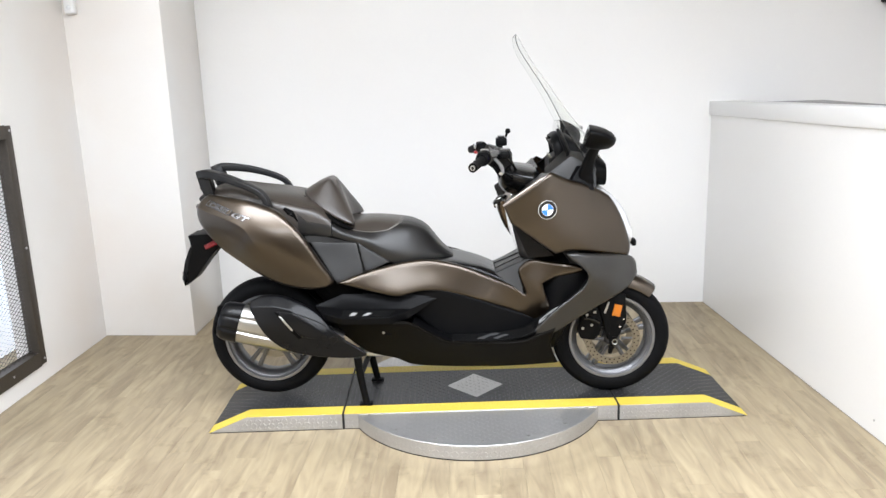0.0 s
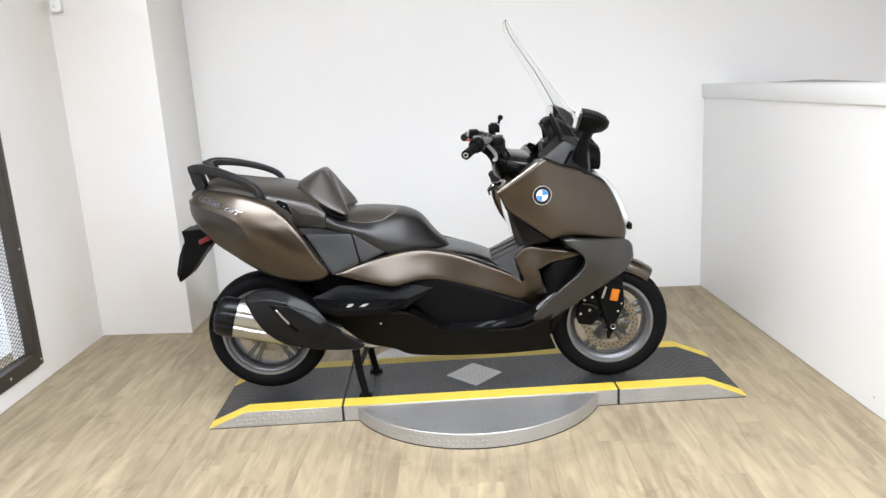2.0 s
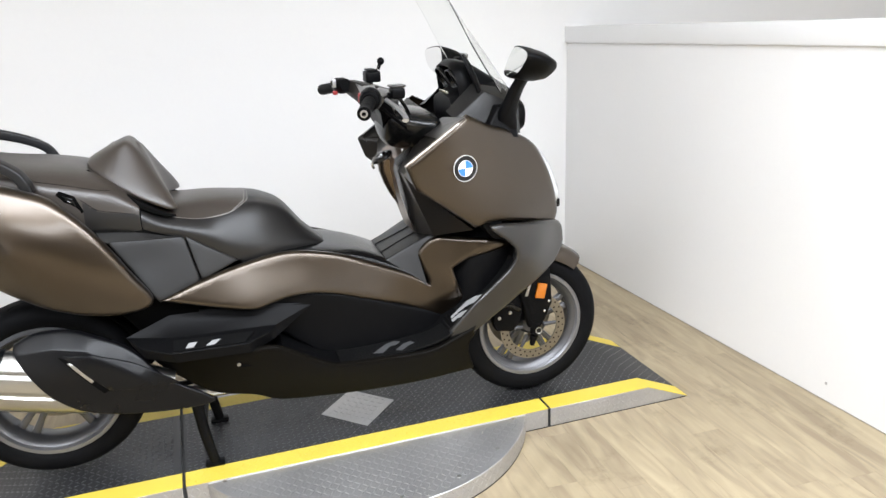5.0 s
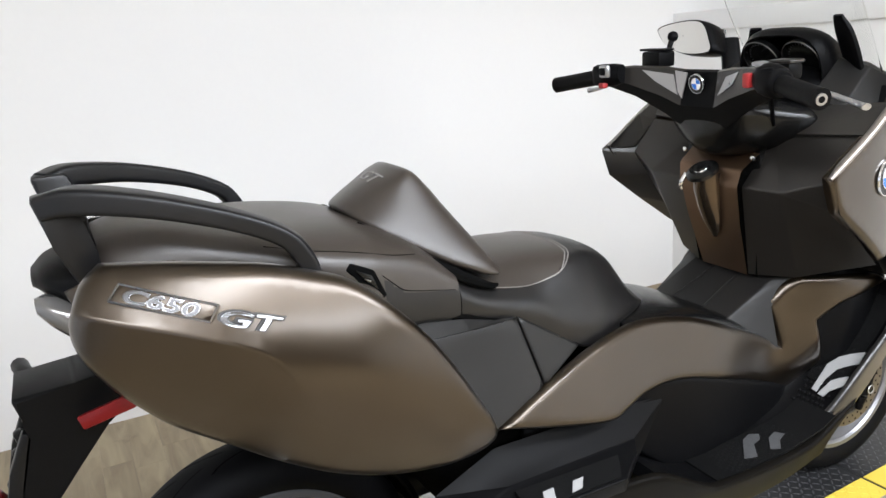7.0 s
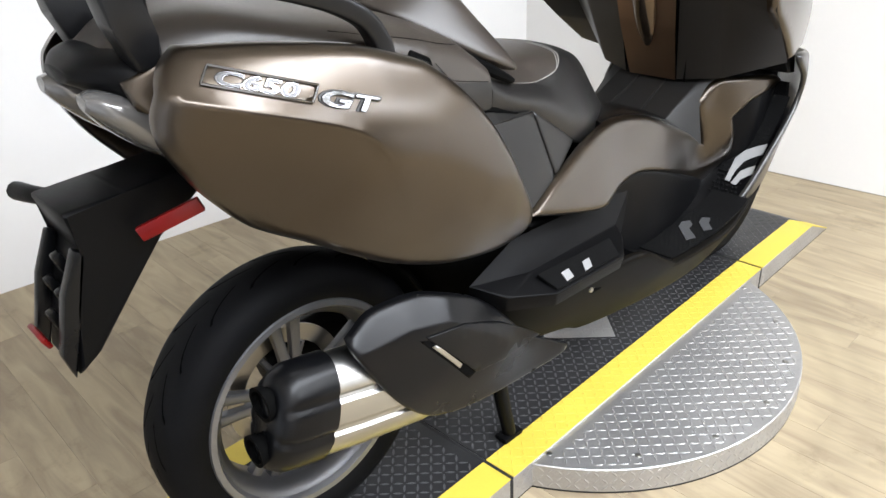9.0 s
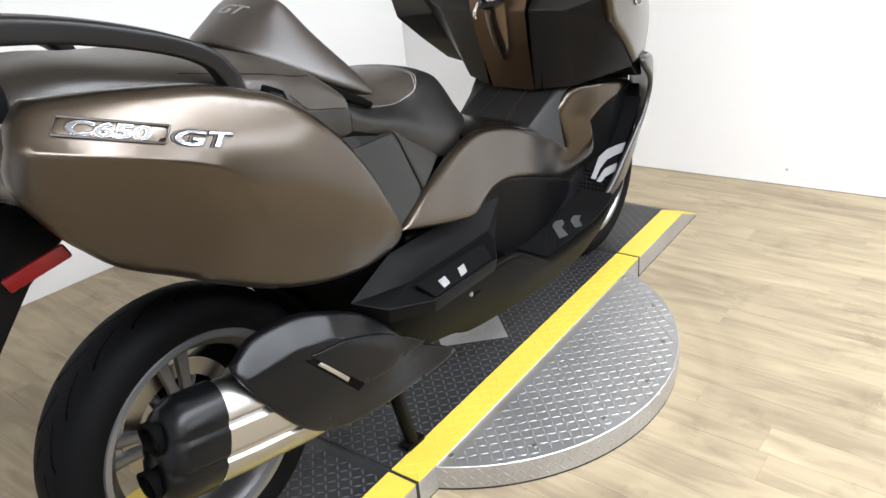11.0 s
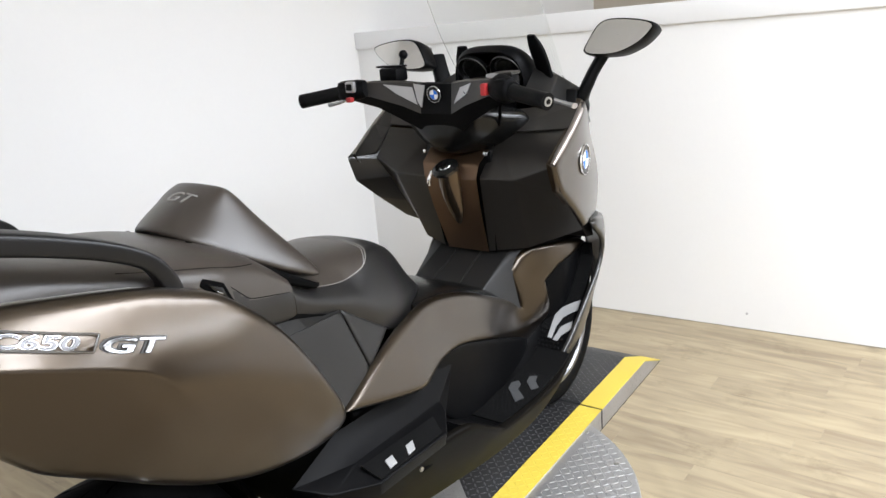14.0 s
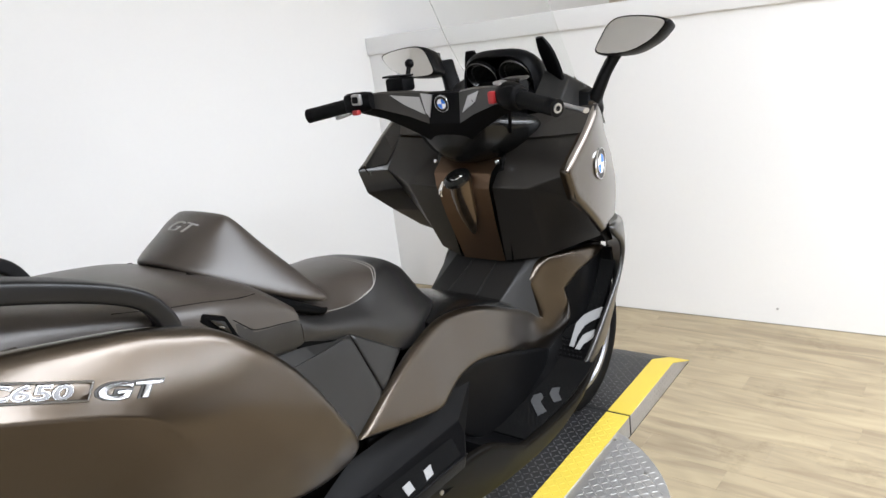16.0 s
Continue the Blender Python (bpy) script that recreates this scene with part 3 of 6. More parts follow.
# small things on and behind the walls
screw = empty("wall_screw", "small grey screw head in the low white wall", "screw")
lathe("screw_head", [(0.0, 0.0055), (0.002, 0.005), (0.003, 0.0001)], Matrix.Translation((1.8235, -.371, .070)) @ Matrix.Rotation(radians(90), 4, "Z"), PLATE_STEEL, screw, seg=14)
sensor = empty("wall_sensor", "small white plastic presence sensor on the wall", "sensor")
hull_m = pose(-2.072, 1.113, 1.985, 0, 0, 176.7)
bm = bmesh.new()
bmesh.ops.create_cube(bm, size=1)
for v in bm.verts:
    v.co = Vector((v.co.x * 0.062, v.co.y * 0.045 + 0.0225, v.co.z * 0.11))
bmesh.ops.bevel(bm, geom=bm.edges[:], offset=0.014, segments=4, profile=0.5, affect="EDGES")
bm.transform(hull_m)
part("housing", bm, TRIM, sensor)
lathe("lens", [(0.0, 0.014), (0.006, 0.012), (0.009, 0.006), (0.010, 0.0001)], hull_m @ pose(0, 0.042, -0.02), WHITE_ENAMEL, sensor, seg=20)
crate = empty("purple_case", "purple plastic case standing behind the low wall", "case")
rbox("body", (2.62, -0.67, 0.69), (0.45, 0.34, 1.38), PURPLE, crate, bevel=0.02)
rbox("lid", (2.62, -0.67, 1.39), (0.46, 0.35, 0.025), PURPLE, crate, bevel=0.006)
cabinet = empty("black_cabinet", "black cabinet standing behind the low wall", "cabinet")
rbox("body", (2.12, 1.0, 0.643), (0.4, 0.8, 1.286), BLACK, cabinet, bevel=0.006)
rbox("top", (2.12, 1.0, 1.299), (0.43, 0.84, 0.026), BLACK_GLOSS, cabinet, bevel=0.006)
speaker = empty("wall_speaker", "black loudspeaker box fixed to the back wall", "speaker")
rbox("housing", (2.80, 1.45, 2.04), (0.26, 0.15, 0.33), BLACK, speaker, bevel=0.01)
rbox("grille", (2.80, 1.373, 2.04), (0.22, 0.008, 0.29), CORE, speaker, bevel=0.003)

# ---------- turntable platform ----------
TURN = Matrix.Translation((0.163, 0.060, 0)) @ Matrix.Rotation(radians(2.1), 4, "Z")
DECK_Z, DISC_Z, DISC_R = 0.075, 0.068, 0.600


def studs(name, spots, z, m, mat, parent, tilt=None):
    """Raised lozenges of tread plate; spots: (u, v, angle)."""
    bm = bmesh.new()
    for u, v, a in spots:
        ca, sa = math.cos(a), math.sin(a)
        top = []
        base = []
        for (p, q, h) in ((0.0112, 0, 0), (0.0036, 0.0027, 0), (-0.0036, 0.0027, 0), (-0.0112, 0, 0), (-0.0036, -0.0027, 0), (0.0036, -0.0027, 0)):
            uu, vv = u + p * ca - q * sa, v + p * sa + q * ca
            base.append(bm.verts.new(m @ Vector((uu, vv, z(uu) + 0.0001))))
        for p in (0.0047, -0.0047):
            uu, vv = u + p * ca, v + p * sa
            top.append(bm.verts.new(m @ Vector((uu, vv, z(uu) + 0.0013))))
        b, t = base, top
        for f in ((b[0], b[1], t[0]), (b[1], b[2], t[1], t[0]), (b[2], b[3], t[1]), (b[3], b[4], t[1]), (b[4], b[5], t[0], t[1]), (b[5], b[0], t[0])):
            bm.faces.new(f)
    ob = part(name, bm, mat, parent, "", 30)
    ob["kind"] = "stuff"
    return ob


def stud_grid(u0, u1, v0, v1, ok=lambda u, v: True, pitch=0.0198):
    out = []
    i = 0
    u = u0
    while u < u1:
        j = 0
        v = v0
        while v < v1:
            if ok(u, v):
                out.append((u, v, math.pi / 4 + (math.pi / 2 if (i + j) % 2 else 0)))
            v += pitch
            j += 1
        u += pitch
        i += 1
    return out


def slab(name, profile, v0, v1, mat, parent, bevel=0.0015, label=""):
    """A strip of the platform: a side profile (u, z) from v0 to v1."""
    bm = bmesh.new()
    a = [bm.verts.new((u, v0, z)) for u, z in profile]
    b = [bm.verts.new((u, v1, z)) for u, z in profile]
    bm.faces.new(a)
    bm.faces.new(b[::-1])
    for i in range(len(a)):
        j = (i + 1) % len(a)
        bm.faces.new([a[i], a[j], b[j], b[i]])
    if bevel:
        bmesh.ops.bevel(bm, geom=bm.edges[:], offset=bevel, segments=1, profile=0.5, affect="EDGES")
    bm.transform(TURN)
    return part(name, bm, mat, parent, label)


def side_studs(name, spots, place, mat, parent):
    """Raised lozenges on an upright face; place(s, z, h) gives the point at height h over it."""
    bm = bmesh.new()
    for s, z, a in spots:
        ca, sa = math.cos(a), math.sin(a)
        b = [bm.verts.new(place(s + p * ca - q * sa, z + p * sa + q * ca, 0.0001)) for p, q in ((0.0098, 0), (0.0031, 0.0029), (-0.0031, 0.0029), (-0.0098, 0), (-0.0031, -0.0029), (0.0031, -0.0029))]
        t = [bm.verts.new(place(s + p * ca, z + p * sa, 0.0014)) for p in (0.0047, -0.0047)]
        for f in ((b[0], b[1], t[0]), (b[1], b[2], t[1], t[0]), (b[2], b[3], t[1]), (b[3], b[4], t[1]), (b[4], b[5], t[0], t[1]), (b[5], b[0], t[0])):
            bm.faces.new(f)
    ob = part(name, bm, mat, parent, "", 30)
    ob["kind"] = "stuff"
    return ob


turntable = empty("turntable", "round steel tread-plate turntable with a black deck edged in yellow tape", "turntable")
HALF, EDGE = 0.272, 0.194
U0, U1 = -0.598, 0.622
disc = lathe("disc", [(0.006, DISC_R), (DISC_Z - 0.002, DISC_R), (DISC_Z, DISC_R - 0.002), (DISC_Z, 0.0001)], TURN @ pose(0, 0, 0, 90), PLATE_STEEL, turntable, "bare steel tread-plate disc", seg=128)
lathe("base_ring", [(0.0, DISC_R - 0.001), (0.006, DISC_R - 0.001), (0.006, DISC_R - 0.01)], TURN @ pose(0, 0, 0, 90), GAP, turntable, seg=128)
studs("disc_tread", stud_grid(-0.62, 0.62, -0.62, 0.62, lambda u, v: u * u + v * v < (DISC_R - 0.014) ** 2 and abs(v) > HALF + 0.012), lambda u: DISC_Z, TURN, PLATE_STEEL, disc)
side_studs("rim_tread", stud_grid(-1.88, -0.01, 0.016, DISC_Z - 0.008), lambda s, z, h: TURN @ Vector(((DISC_R + h) * math.cos(s / DISC_R), (DISC_R + h) * math.sin(s / DISC_R), z)), PLATE_STEEL, disc)
for k in range(7):
    a = radians(-150 + 20 * k)
    lathe("screw", [(0.0, 0.0075), (0.002, 0.007), (0.003, 0.0045), (0.0026, 0.0001)], TURN @ pose(0.56 * math.cos(a), 0.56 * math.sin(a), DISC_Z, 90), STEEL, disc, seg=10)
deck = slab("deck", [(U0, 0.003), (U1, 0.003), (U1, DECK_Z - 0.002), (U0, DECK_Z - 0.002)], -HALF, HALF, PLATE_STEEL, turntable, label="steel deck with tread-plate sides")
slab("foot_strip", [(U0, 0.0), (U1, 0.0), (U1, 0.0028), (U0, 0.0028)], -HALF + 0.001, HALF - 0.001, GAP, deck, 0, "black rubber foot strip")
slab("black_tread", [(U0, DECK_Z - 0.002), (U1, DECK_Z - 0.002), (U1, DECK_Z), (U0, DECK_Z)], -EDGE, EDGE, PLATE_BLACK, deck, 0)
for sg in (-1, 1):
    slab("yellow_tape", [(U0, DECK_Z - 0.002), (U1, DECK_Z - 0.002), (U1, DECK_Z + 0.0006), (U0, DECK_Z + 0.0006)], min(sg * EDGE, sg * HALF), max(sg * EDGE, sg * HALF), YELLOW, deck, 0)
in_dia = lambda u, v: abs(u) / 0.134 + abs(v) / 0.14 < 1.08
prism_pts = [(0.134, 0), (0, 0.14), (-0.134, 0), (0, -0.14)]
bm = bmesh.new()
vs = [bm.verts.new((u, v, DECK_Z + 0.0008)) for u, v in prism_pts]
bm.faces.new(vs)
r = bmesh.ops.extrude_face_region(bm, geom=bm.faces[:])
for g in r["geom"]:
    if isinstance(g, bmesh.types.BMVert):
        g.co.z = DECK_Z - 0.001
bm.transform(TURN)
part("diamond_panel", bm, PLATE_STEEL, deck, "bare metal diamond in the black deck", 0)
studs("diamond_tread", stud_grid(-0.14, 0.14, -0.16, 0.16, lambda u, v: abs(u) / 0.134 + abs(v) / 0.14 < 0.86), lambda u: DECK_Z + 0.0008, TURN, PLATE_STEEL, deck)
studs("deck_tread", stud_grid(U0 + 0.013, U1 - 0.012, -EDGE + 0.012, EDGE - 0.008, lambda u, v: not in_dia(u, v)), lambda u: DECK_Z, TURN, PLATE_WORN, deck)
side_studs("edge_tread", stud_grid(U0 + 0.013, U1 - 0.012, 0.016, DECK_Z - 0.008), lambda s, z, h: TURN @ Vector((s, -HALF - h, z)), PLATE_STEEL, deck)
studs("tape_tread", stud_grid(U0 + 0.013, U1 - 0.012, -HALF + 0.012, -EDGE - 0.004, pitch=0.0198) + stud_grid(U0 + 0.013, U1 - 0.012, EDGE + 0.012, HALF - 0.004, pitch=0.0198), lambda u: DECK_Z + 0.0006, TURN, YELLOW, deck)

for sg in (-1, 1):
    ramp = empty("ramp", "black tread-plate access ramp with yellow taped edges beside the turntable", "ramp", "ramps of the turntable")
    end = -U0 if sg < 0 else U1
    a0, a1, a2 = end + 0.010, 1.032, 1.205

    def prof(lo, hi):
        p = [(a0, DECK_Z + lo), (a1, DECK_Z + lo), (a2, 0.004 + lo), (a2, 0.004 + hi), (a1, DECK_Z + hi), (a0, DECK_Z + hi)]
        return [(sg * u, z) for u, z in (p if sg > 0 else p[::-1])]
    # Black strip set into the open gap to stand in for its shade.
    joint = [(end + 0.001, 0.001), (a0 - 0.001, 0.001), (a0 - 0.001, DECK_Z - 0.0012), (end + 0.001, DECK_Z - 0.0012)]
    slab("gap_strip", [(sg * u, z) for u, z in (joint if sg > 0 else joint[::-1])], -HALF, HALF, GAP, ramp, 0, "black strip that keeps the gap beside the deck dark")
    body = [(a0, 0.003), (a2 - 0.004, 0.003), (a2, 0.004), (a1, DECK_Z - 0.002), (a0, DECK_Z - 0.002)]
    slab("ramp_body", [(sg * u, z) for u, z in (body if sg > 0 else body[::-1])], -HALF, HALF, PLATE_STEEL, ramp)
    top = slab("black_tread", prof(-0.002, 0.0), -EDGE, EDGE, PLATE_BLACK, ramp, 0)
    for s2 in (-1, 1):
        slab("yellow_tape", prof(-0.002, 0.0006), min(s2 * EDGE, s2 * HALF), max(s2 * EDGE, s2 * HALF), YELLOW, ramp, 0)
    height = lambda u: DECK_Z if abs(u) < a1 else DECK_Z - (abs(u) - a1) / (a2 - a1) * (DECK_Z - 0.004)
    lo, hi = (a0 + 0.015, a2 - 0.012) if sg > 0 else (-a2 + 0.012, -a0 - 0.015)
    studs("ramp_tread", stud_grid(lo, hi, -EDGE + 0.012, EDGE - 0.008), height, TURN, PLATE_WORN, top)
    slab("foot_strip", [(sg * u, z) for u, z in ((a0, 0.0), (a2 - 0.006, 0.0), (a2 - 0.006, 0.0028), (a0, 0.0028))][::sg], -HALF + 0.001, HALF - 0.001, GAP, ramp, 0, "black rubber foot strip")
    side_studs("edge_tread", [q for q in stud_grid(lo, hi, 0.016, DECK_Z - 0.008) if q[1] < height(q[0]) - 0.012], lambda s, z, h: TURN @ Vector((s, -HALF - h, z)), PLATE_STEEL, ramp)

# ---------- the scooter ----------
scooter = empty("scooter", "bronze and black maxi scooter on its centre stand on the turntable", "scooter")
REAR, FRONT = Vector((-0.776, 0, 0.3745)), Vector((0.790, 0, 0.342))


def side_axis(s):
    return "y-" if s < 0 else "y+"


def wheel(name, c, R, half, rim_r, spokes, label):
    m = Matrix.Translation(c)
    rim = lathe(name, [(-half * 0.8, rim_r - 0.004), (-half * 0.86, rim_r + 0.004), (-half * 0.78, rim_r + 0.006), (-half * 0.7, rim_r - 0.010), (-half * 0.45, rim_r - 0.022), (half * 0.45, rim_r - 0.022),
                       (half * 0.7, rim_r - 0.010), (half * 0.78, rim_r + 0.006), (half * 0.86, rim_r + 0.004), (half * 0.8, rim_r - 0.004), (half * 0.72, rim_r - 0.016),
                       (half * 0.4, rim_r - 0.034), (-half * 0.4, rim_r - 0.034), (-half * 0.72, rim_r - 0.016), (-half * 0.8, rim_r - 0.004)], m, ALLOY, scooter, label, seg=72)
    for s in (-1, 1):
        lathe("rim_lip", [(s * half * 0.76, rim_r - 0.014), (s * half * 0.90, rim_r - 0.008), (s * half * 0.91, rim_r + 0.003), (s * half * 0.84, rim_r + 0.006)], m, RIM_LIP, rim, seg=72)
    prof = []
    for y, r in ((0.80, rim_r + 0.001), (0.94, rim_r + 0.010), (1.0, rim_r + (R - rim_r) * 0.38), (0.975, rim_r + (R - rim_r) * 0.58), (0.83, rim_r + (R - rim_r) * 0.80), (0.56, rim_r + (R - rim_r) * 0.935), (0.28, R - 0.0015), (0, R)):
        prof.append((y, r))
    full = [(-y * half, r) for y, r in prof] + [(y * half, r) for y, r in prof[::-1][1:]]
    tyre = lathe("tyre", full, m, TYRE, rim, "black grooved rubber tyre", seg=96, angle=60)
    # tread grooves as narrow sunk-looking strips that follow the crown
    yy, rr = np.array([p[0] for p in full]), np.array([p[1] for p in full])
    o = np.argsort(yy)
    bm = bmesh.new()
    n = 20
    for k in range(n):
        for s in (-1, 1):
            base = 2 * math.pi * (k + (0.5 if s > 0 else 0)) / n
            last = None
            for i in range(9):
                t = i / 8
                y = s * half * (0.12 + 0.80 * t)
                a = base + 0.30 * math.sin(t * 2.7) - 0.06 * t
                w = 0.0032 * (1 - 0.6 * t) + 0.0008
                r = float(np.interp(y, yy[o], rr[o])) + 0.0006
                pair = []
                for q in (-1, 1):
                    aa = a + q * w / r
                    pair.append(bm.verts.new(c + Vector((r * math.cos(aa), y, r * math.sin(aa)))))
                if last:
                    bm.faces.new([last[0], last[1], pair[1], pair[0]])
                last = pair
    g = part("tyre_tread", bm, GROOVE, tyre, "", 60)
    g["kind"] = "stuff"
    hub = lathe("hub", [(-half * 0.75, 0.0001), (-half * 0.75, 0.03), (-half * 0.5, 0.042), (half * 0.5, 0.042), (half * 0.75, 0.03), (half * 0.75, 0.0001)], m, ALLOY, rim, seg=32)
    for k in range(spokes):
        for d in (-0.13, 0.13):
            a = 2 * math.pi * k / spokes + 0.35
            p0 = c + Vector((0.036 * math.cos(a + d * 1.5), 0, 0.036 * math.sin(a + d * 1.5)))
            p1 = c + Vector(((rim_r - 0.03) * math.cos(a + d), 0, (rim_r - 0.03) * math.sin(a + d)))
            tube("spoke", [p0, (p0 + p1) / 2, p1], [0.013, 0.010, 0.013], ALLOY, rim, n=10, steps=3, square=3.5)
    return rim


rear_wheel = wheel("rear_wheel", REAR, 0.279, 0.069, 0.203, 5, "silver cast rear wheel")
front_wheel = wheel("front_wheel", FRONT, 0.267, 0.053, 0.191, 5, "silver cast front wheel")


def brake_disc(c, y, r, parent):
    d = lathe("brake_disc", [(y - 0.0025, r * 0.74), (y - 0.0025, r), (y + 0.0025, r), (y + 0.0025, r * 0.74), (y - 0.0025, r * 0.74)], Matrix.Translation(c), DISC, parent, "drilled brass-coloured brake disc", seg=64)
    for k in range(30 if parent is front_wheel and y < 0 else 0):
        for q, rad in ((0, 0.81), (0.5, 0.93)):
            a = 2 * math.pi * (k + q) / 30
            lathe("hole", [(0, 0.0001), (0, 0.0034)], Matrix.Translation(c + Vector((r * rad * math.cos(a), y - 0.0032, r * rad * math.sin(a)))), GROOVE, d, seg=6)
    for k in range(6):
        a = 2 * math.pi * k / 6
        p0 = c + Vector((0.04 * math.cos(a), y, 0.04 * math.sin(a)))
        p1 = c + Vector((r * 0.72 * math.cos(a), y, r * 0.72 * math.sin(a)))
        tube("carrier_arm", [p0, p1], [0.008, 0.006], ALLOY, d, n=8, steps=1)
    return d


brake_disc(FRONT, -0.062, 0.124, front_wheel)
brake_disc(FRONT, 0.062, 0.124, front_wheel)
brake_disc(REAR, 0.03, 0.125, rear_wheel)

# chassis masses that close the body from within
hull("chassis", [(-0.93, 0.09, 0.97, 0.93, 0.89), (-0.75, 0.13, 0.95, 0.88, 0.80), (-0.55, 0.165, 0.88, 0.76, 0.60), (-0.38, 0.165, 0.80, 0.62, 0.36), (-0.2, 0.15, 0.72, 0.52, 0.31),
                 (0.05, 0.135, 0.68, 0.48, 0.30), (0.3, 0.115, 0.58, 0.44, 0.30), (0.47, 0.10, 0.50, 0.42, 0.31)], CORE, scooter, "black engine and chassis")
hull("front_frame", [(0.42, 0.13, 1.00, 0.9, 0.80), (0.52, 0.19, 1.07, 0.92, 0.76), (0.66, 0.16, 1.03, 0.9, 0.70), (0.78, 0.09, 0.93, 0.85, 0.70)], CORE, scooter)
hull("leg_shield", [(0.44, 0.12, 0.62, 0.5, 0.31), (0.52, 0.20, 0.78, 0.6, 0.30), (0.58, 0.21, 0.80, 0.66, 0.42), (0.66, 0.20, 0.80, 0.72, 0.56), (0.76, 0.15, 0.78, 0.73, 0.64)], BLACK, scooter, "black front leg shield")
tube("swing_arm", [(-0.32, 0.10, 0.42), (-0.55, 0.12, 0.40), (-0.776, 0.115, 0.3745)], [0.045, 0.04, 0.035], BLACK, scooter, n=12, flat=1.3)
lathe("mudguard", [(-0.075, 0.288), (-0.06, 0.298), (0, 0.302), (0.06, 0.298), (0.075, 0.288), (0.07, 0.284), (0, 0.296), (-0.07, 0.284), (-0.075, 0.288)], Matrix.Translation(REAR + Vector((0.004, 0, 0.006))), CORE, scooter, "black rear hugger", seg=20, a0=8, a1=52)

# side panels: rear cases, gull panels, belly, lower wings, upper fairings
CASE_TOP = [(-.985, 1.042, .19), (-.955, 1.064, .18), (-.865, 1.059, .225), (-.763, 1.044, .258), (-.70, 1.022, .264), (-.643, 1.0, .272), (-.596, .96, .288), (-.55, .908, .297), (-.508, .847, .299), (-.466, .774, .295), (-.432, .72, .286)]
CASE_FOLD = [(-1.0, 1.02, .206), (-.972, 1.01, .228), (-.924, .993, .245), (-.875, .977, .267), (-.825, .96, .289), (-.78, .938, .303), (-.762, .916, .307), (-.74, .872, .311)]
CASE_FRONT = [(-.65, .90, .313), (-.57, .79, .316), (-.50, .72, .303), (-.65, .77, .300), (-.535, .661, .268), (-.474, .675, .282), (-.62, .673, .262), (-.70, .699, .250), (-.765, .732, .236)]
CASE_LOW = [(-1.006, .98, .196), (-1.0, .947, .199), (-.974, .898, .196), (-.943, .857, .191), (-.90, .811, .189), (-.83, .772, .213)]
CASE = [(-.957, 1.066, 1), (-.865, 1.060), (-.763, 1.045), (-.69, 1.021), (-.643, 1.0), (-.596, .96), (-.55, .908), (-.508, .847), (-.466, .774), (-.437, .725), (-.428, .692), (-.448, .674), (-.485, .666), (-.535, .661), (-.62, .673), (-.70, .699), (-.765, .732),
        (-.83, .772), (-.90, .812), (-.943, .857), (-.974, .898), (-1.0, .946), (-1.008, .98), (-1.003, 1.01), (-.985, 1.044)]
GULL_H = [(-.416, .682, .266), (-.166, .625, .245), (-.034, .63, .212), (-.194, .749, .206), (-.02, .72, .180), (.389, .583, .153), (.488, .471, .139), (.2, .56, .178), (.351, .703, .149), (.41, .66, .168), (.40, .70, .160), (.46, .60, .192), (.455, .53, .172), (.56, .70, .215)]
GULL = [(-.413, .685, 1), (-.311, .718), (-.192, .744), (-.084, .757), (.001, .751), (.111, .724), (.22, .678), (.33, .626), (.391, .584, 1), (.355, .696, 1), (.392, .731), (.428, .746, 1), (.60, .730), (.660, .704, 1), (.514, .673, 1), (.462, .642, 1), (.480, .580),
        (.510, .520, 1), (.479, .475), (.44, .458), (.316, .516), (.169, .577), (.047, .617), (-.049, .628), (-.116, .62), (-.168, .615), (-.287, .645)]
FAIR_H = [(.299, .998, .322), (.467, 1.131, .315), (.515, .791, .292), (.468, .987, .312), (.842, .735, .145), (.72, 1.06, .195), (.80, .9, .185), (.65, .9, .262), (.318, .933, .322)]
FAIR = [(.483, 1.139, 1), (.291, 1.009, 1), (.32, .936, 1), (.506, .795, 1), (.588, .803), (.836, .746, 1), (.841, .796), (.807, .901), (.761, .991), (.715, 1.037), (.624, 1.081), (.569, 1.098), (.526, 1.118)]
BOOM_H = [(.53, .785, .298), (.62, .74, .290), (.62, .69, .288), (.66, .63, .260), (.75, .70, .222), (.842, .735, .145), (.86, .68, .13), (.60, .55, .258), (.45, .43, .262), (.39, .43, .256)]
BOOM = [(.552, .796, 1), (.618, .794), (.842, .747), (.882, .673), (.872, .642), (.824, .598), (.676, .536), (.517, .449), (.444, .414), (.392, .429, 1), (.492, .536), (.576, .606), (.629, .653), (.643, .696), (.616, .735), (.564, .776)]
BELLY_H = [(-.45, .53, .22), (-.3, .5, .262), (0, .41, .285), (.35, .40, .28), (.5, .45, .265), (.5, .29, .19), (0, .28, .19), (-.2, .35, .20), (-.38, .4, .19)]
BELLY = [(-.48, .522, 1), (-.311, .517), (-.2, .515), (-.115, .522), (-.035, .478), (.033, .436), (.07, .426), (.211, .421), (.36, .418), (.43, .440), (.51, .470, 1), (.494, .38), (.53, .273, 1), (.211, .276), (-.089, .272), (-.188, .309), (-.301, .336), (-.38, .40), (-.448, .466)]
MID = [(-.318, .616), (-.172, .610), (-.118, .616), (-.049, .628), (.048, .621), (.168, .582), (.313, .523), (.434, .472), (.40, .432), (.312, .41), (.066, .41), (-.03, .464), (-.09, .511), (-.175, .539), (-.272, .551)]
MID_H = [(-.3, .58, .185), (-.17, .605, .188), (.05, .615, .19), (.05, .5, .185), (.3, .5, .16), (.42, .45, .145), (.1, .42, .19), (.3, .42, .165)]
